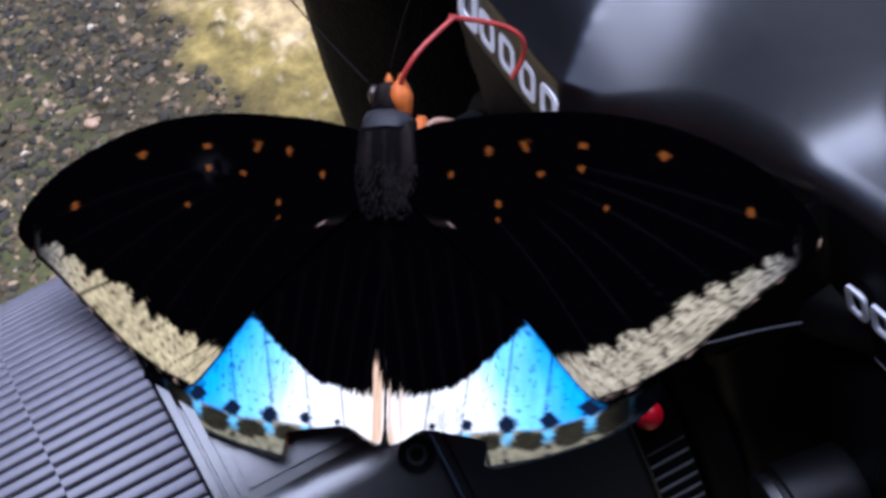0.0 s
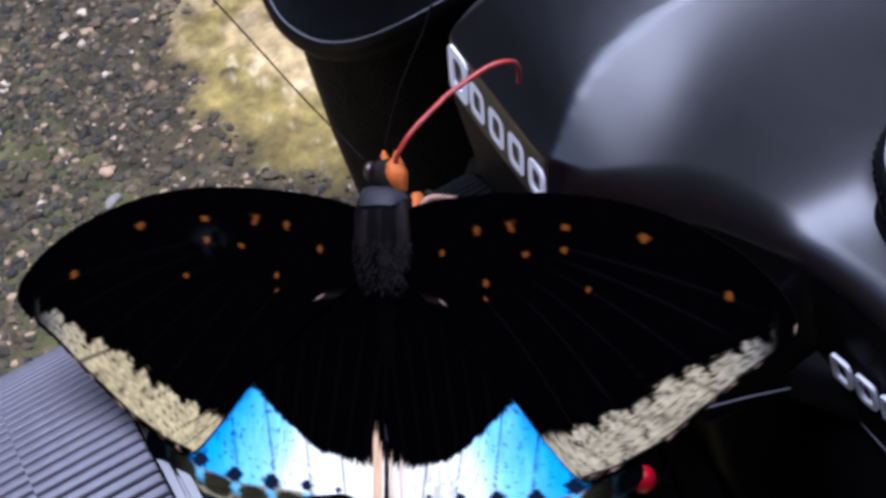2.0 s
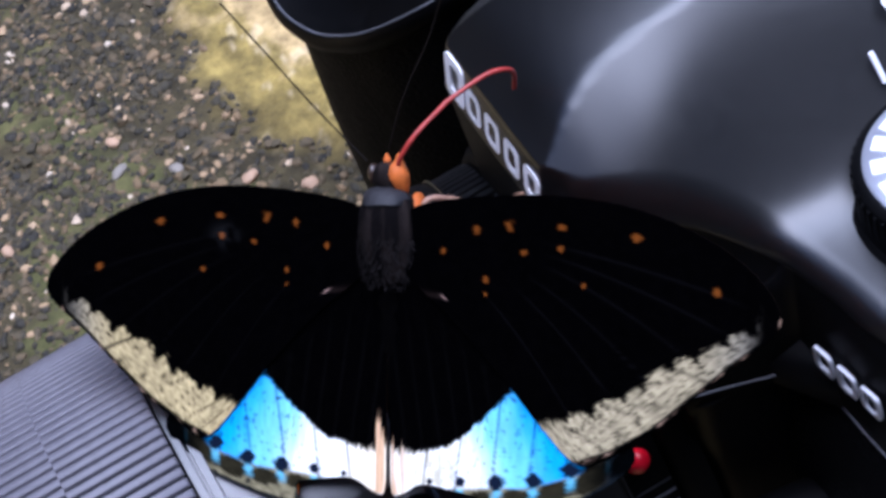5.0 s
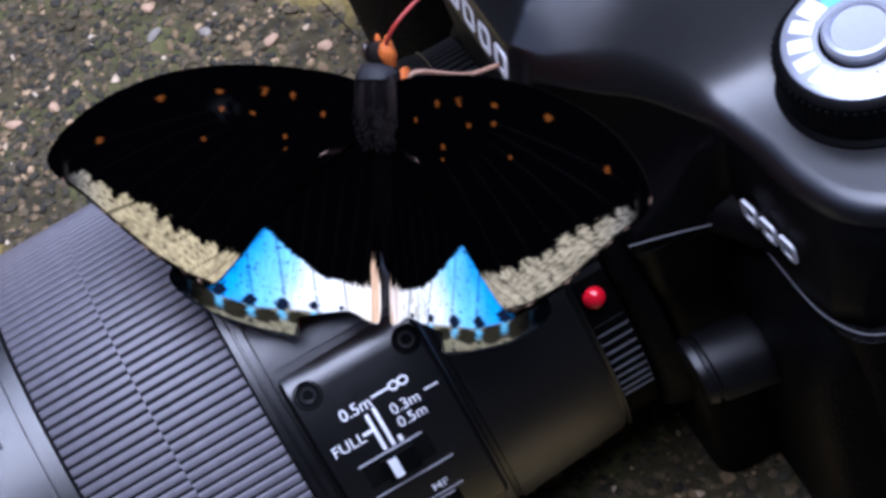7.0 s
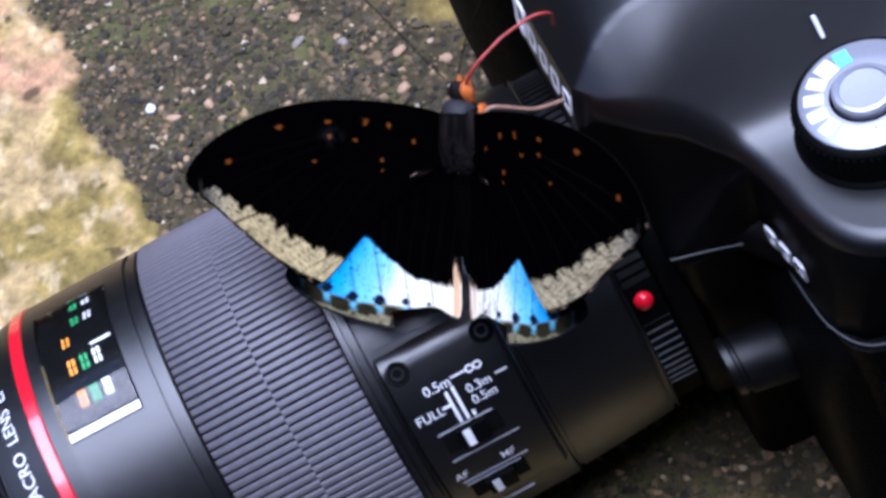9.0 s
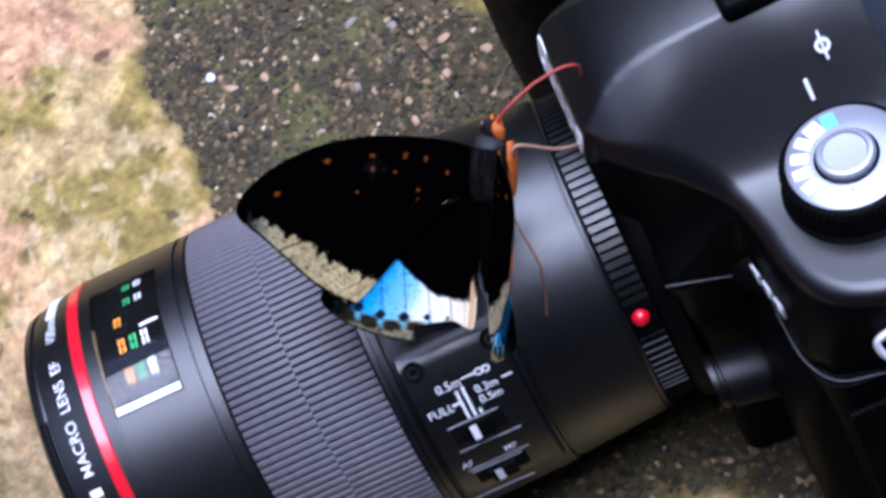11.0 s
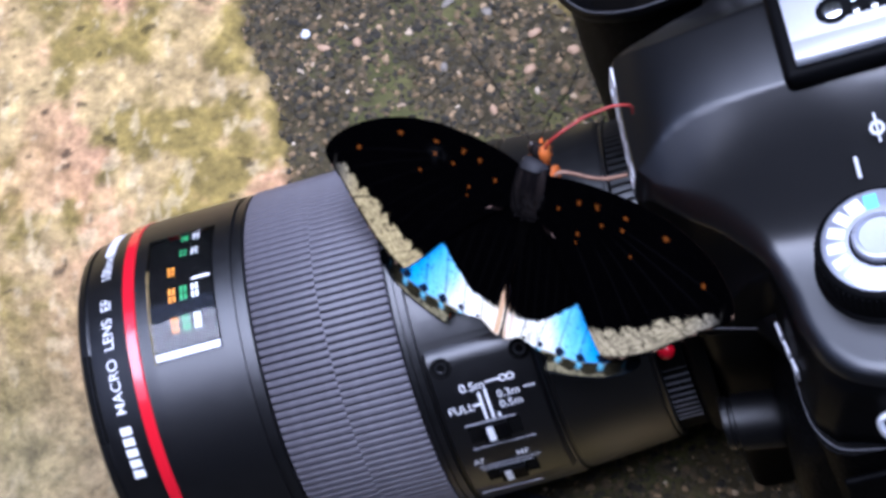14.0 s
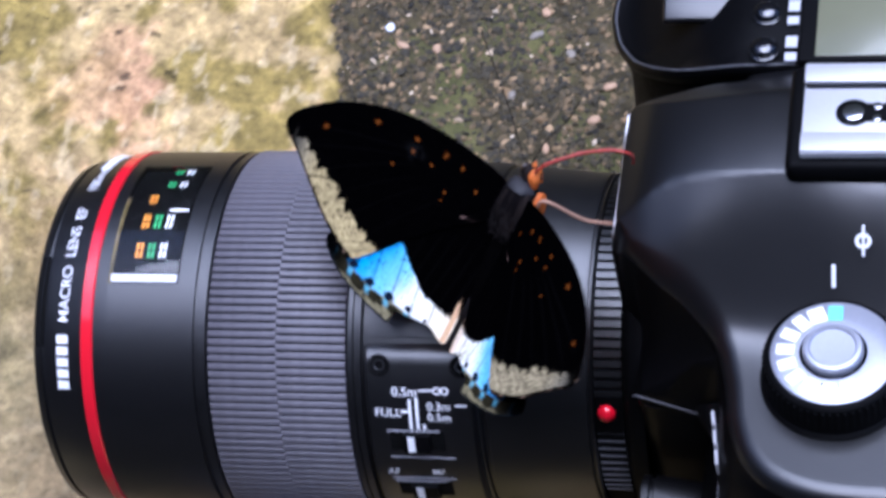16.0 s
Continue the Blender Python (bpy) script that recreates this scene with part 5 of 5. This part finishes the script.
    limb("middle_leg", [(-19.6, -7.0, 49.0), (-19.6, -3.0, 45.7), (-19.5, -1.0, 38), (-19.6, 0, 35.4)], 0.28, LEG, "thin brown middle leg")
    limb("hind_leg", [(-20.5, -10.5, 47.0), (-21.5, -12.5, 43.0), (-24.0, -12.0, 38), (-25.3, -11.0, 34.3)], 0.28, LEG, "thin brown hind leg")
    limb("antenna", [(-16.5, -5.5, 63.5), (-19, 1.0, 70.0), (-21, 5, 77), (-23, 8.8, 83.8)], 0.11, ANTLER, "thin dark antenna")
    limb("antenna", [(-14.0, -8.5, 66.5), (-10, -9.5, 74), (-5, -10.5, 81), (-1.5, -11.5, 87.7)], 0.11, ANTLER, "thin dark antenna")
    return fly, wings, tip


FLY_THING, FLY_WINGS, FLY_TONGUE = build_butterfly()

HINGE = 0.0022  # the wings turn beside the body's middle
# wing beat: seconds, left and right lift in degrees
BEAT = [(0, 2.6, -2.7), (0.5, 3.4, -1), (1.5, 4.9, 3.3), (2.5, 8.5, 7.6), (3, 14.2, 12.3), (3.2, 15.8, 14.8), (3.7, 12.8, 12.6), (4.5, 5.1, 6.6), (5.3, 1.4, 2.7), (5.5, 2, 3.2), (6, 6.4, 8.7), (6.5, 12, 14.8), (7, 21.5, 23), (7.2, 28.1, 31), (7.3, 33.9, 40), (7.4, 47.6, 58), (7.5, 57.4, 73), (7.6, 64.3, 74), (7.8, 68.2, 74), (8, 68.1, 72.5), (8.2, 64.5, 71), (8.4, 57.9, 67), (8.5, 54, 64.5), (8.6, 47.8, 58.6), (8.7, 40.5, 51.7), (8.8, 32.2, 43.8), (9, 20.7, 31), (9.2, 13.8, 24.9), (9.7, 8.1, 18.6), (10.3, 16.4, 26.2), (10.9, 44.7, 56.9), (11.3, 55.9, 66.2), (11.5, 54.1, 64.5), (11.7, 51.5, 62.3), (11.9, 44, 55), (12, 39.3, 50.6), (12.2, 29.8, 40.4), (12.3, 25, 33.5), (12.5, 15.5, 22.8), (13, 5.6, 8.5), (13.5, 1.8, 2.3), (14, 5.6, 5.5), (14.5, 12.4, 13.8), (14.7, 21.8, 21.9), (14.8, 28.9, 30.9), (14.9, 35.1, 43), (15, 39.3, 49), (15.5, 39.4, 51), (15.7, 41.4, 54.4), (15.8, 38.4, 49.6), (15.9, 32.4, 39.8), (16, 25.5, 30)]

# the right hindwing follows late: seconds, degrees behind the forewing
LAG = [(0, 0), (7.0, 0), (7.3, 3), (7.5, 4), (8.0, 5), (8.5, 4), (9.0, 3), (9.7, 0), (10.3, 1), (10.9, 5), (11.5, 7), (12.0, 6), (12.5, 3), (13.0, 0), (14.5, 3), (15.0, 10), (15.7, 10), (16.0, 6)]
# the body sways on its legs: seconds, shift in millimetres, turn in degrees
SWAY = [(0, -1.63, 0.39, -1.2, -1.3, -0.1, 1.7), (3, -0.77, -0.3, -0.79, 2, -1, -0.2), (5.5, -0.51, 1.23, -0.46, -1.1, 0.2, -0.3), (6, -0.52, 0.43, 0.07, -0.2, -0.4, -0.4), (7, -0.18, -0.02, 0.34, 1.2, -1.2, -0.4), (7.5, 0.94, -0.21, -0.56, -2, 4.1, -2.1), (8, 0.98, 0.01, -0.36, -3, 0.6, 0.1), (8.5, 0.92, -0.38, -0.53, -1.5, 1.5, -0.5), (9, -0.26, -1.01, 1.89, 1.2, 0.1, 1.3), (11.5, 1.28, -0.08, -0.72, -2, 1, 1.2), (12.5, -0.17, -0.07, 1.18, 1.4, 0.4, 1.8), (13.5, -1.12, 0.87, 0.41, 2.3, 0.3, 0.3), (15, 0.9, -0.31, -0.09, 0.5, -1.5, -1), (16, 0.23, -0.47, 1.07, 2.6, 0.5, -1.6)]


def motions():
    """The wings open and close about the body's length, and the body sways a little."""
    base = B_TURN.to_quaternion().to_matrix().to_4x4()
    rows = []
    for t, dx, dy, dz, ax, ay, az in SWAY:
        w = Vector((radians(ax), radians(ay), radians(az)))
        rows.append((t, Matrix.Translation(V(*(B_ORIGIN + Vector((dx, dy, dz))))) @ base @ Matrix.Rotation(w.length, 4, w if w.length > 0 else Vector((0, 0, 1)))))
    walk(FLY_THING, rows)
    inv = FLY.inverted()
    knee = inv @ V(*KNEE)
    probe = (inv @ V(3.5, -5.2, 61.9) - knee).rotation_difference(inv @ V(-1.5, -10.0, 57.5) - knee)
    rows = []
    for t, k in ((0, 1.0), (0.5, 1.0), (0.8, 0.3), (1.2, 1.0), (1.6, 0.1), (2.0, 0.0), (16, 0.0)):
        rows.append((t, Matrix.Translation(knee) @ Matrix.Rotation(probe.angle * k, 4, probe.axis)))
    walk(FLY_TONGUE, rows)
    for tag, sign, col in (("left", 1, 1), ("right", -1, 2)):
        for ob in FLY_WINGS[tag]:
            rows = []
            for row in BEAT:
                lift = radians(row[col])
                if tag == "right" and ob.name.startswith("hindwing"):
                    lift -= radians(float(np.interp(row[0], [q[0] for q in LAG], [q[1] for q in LAG])))
                lift += HINGE * math.sin(lift) / 0.042
                at = Matrix.Translation((-sign * HINGE, 0, 0.0004))
                rows.append((row[0], at @ Matrix.Rotation(sign * lift, 4, "Y") @ at.inverted()))
            walk(ob, rows)


motions()
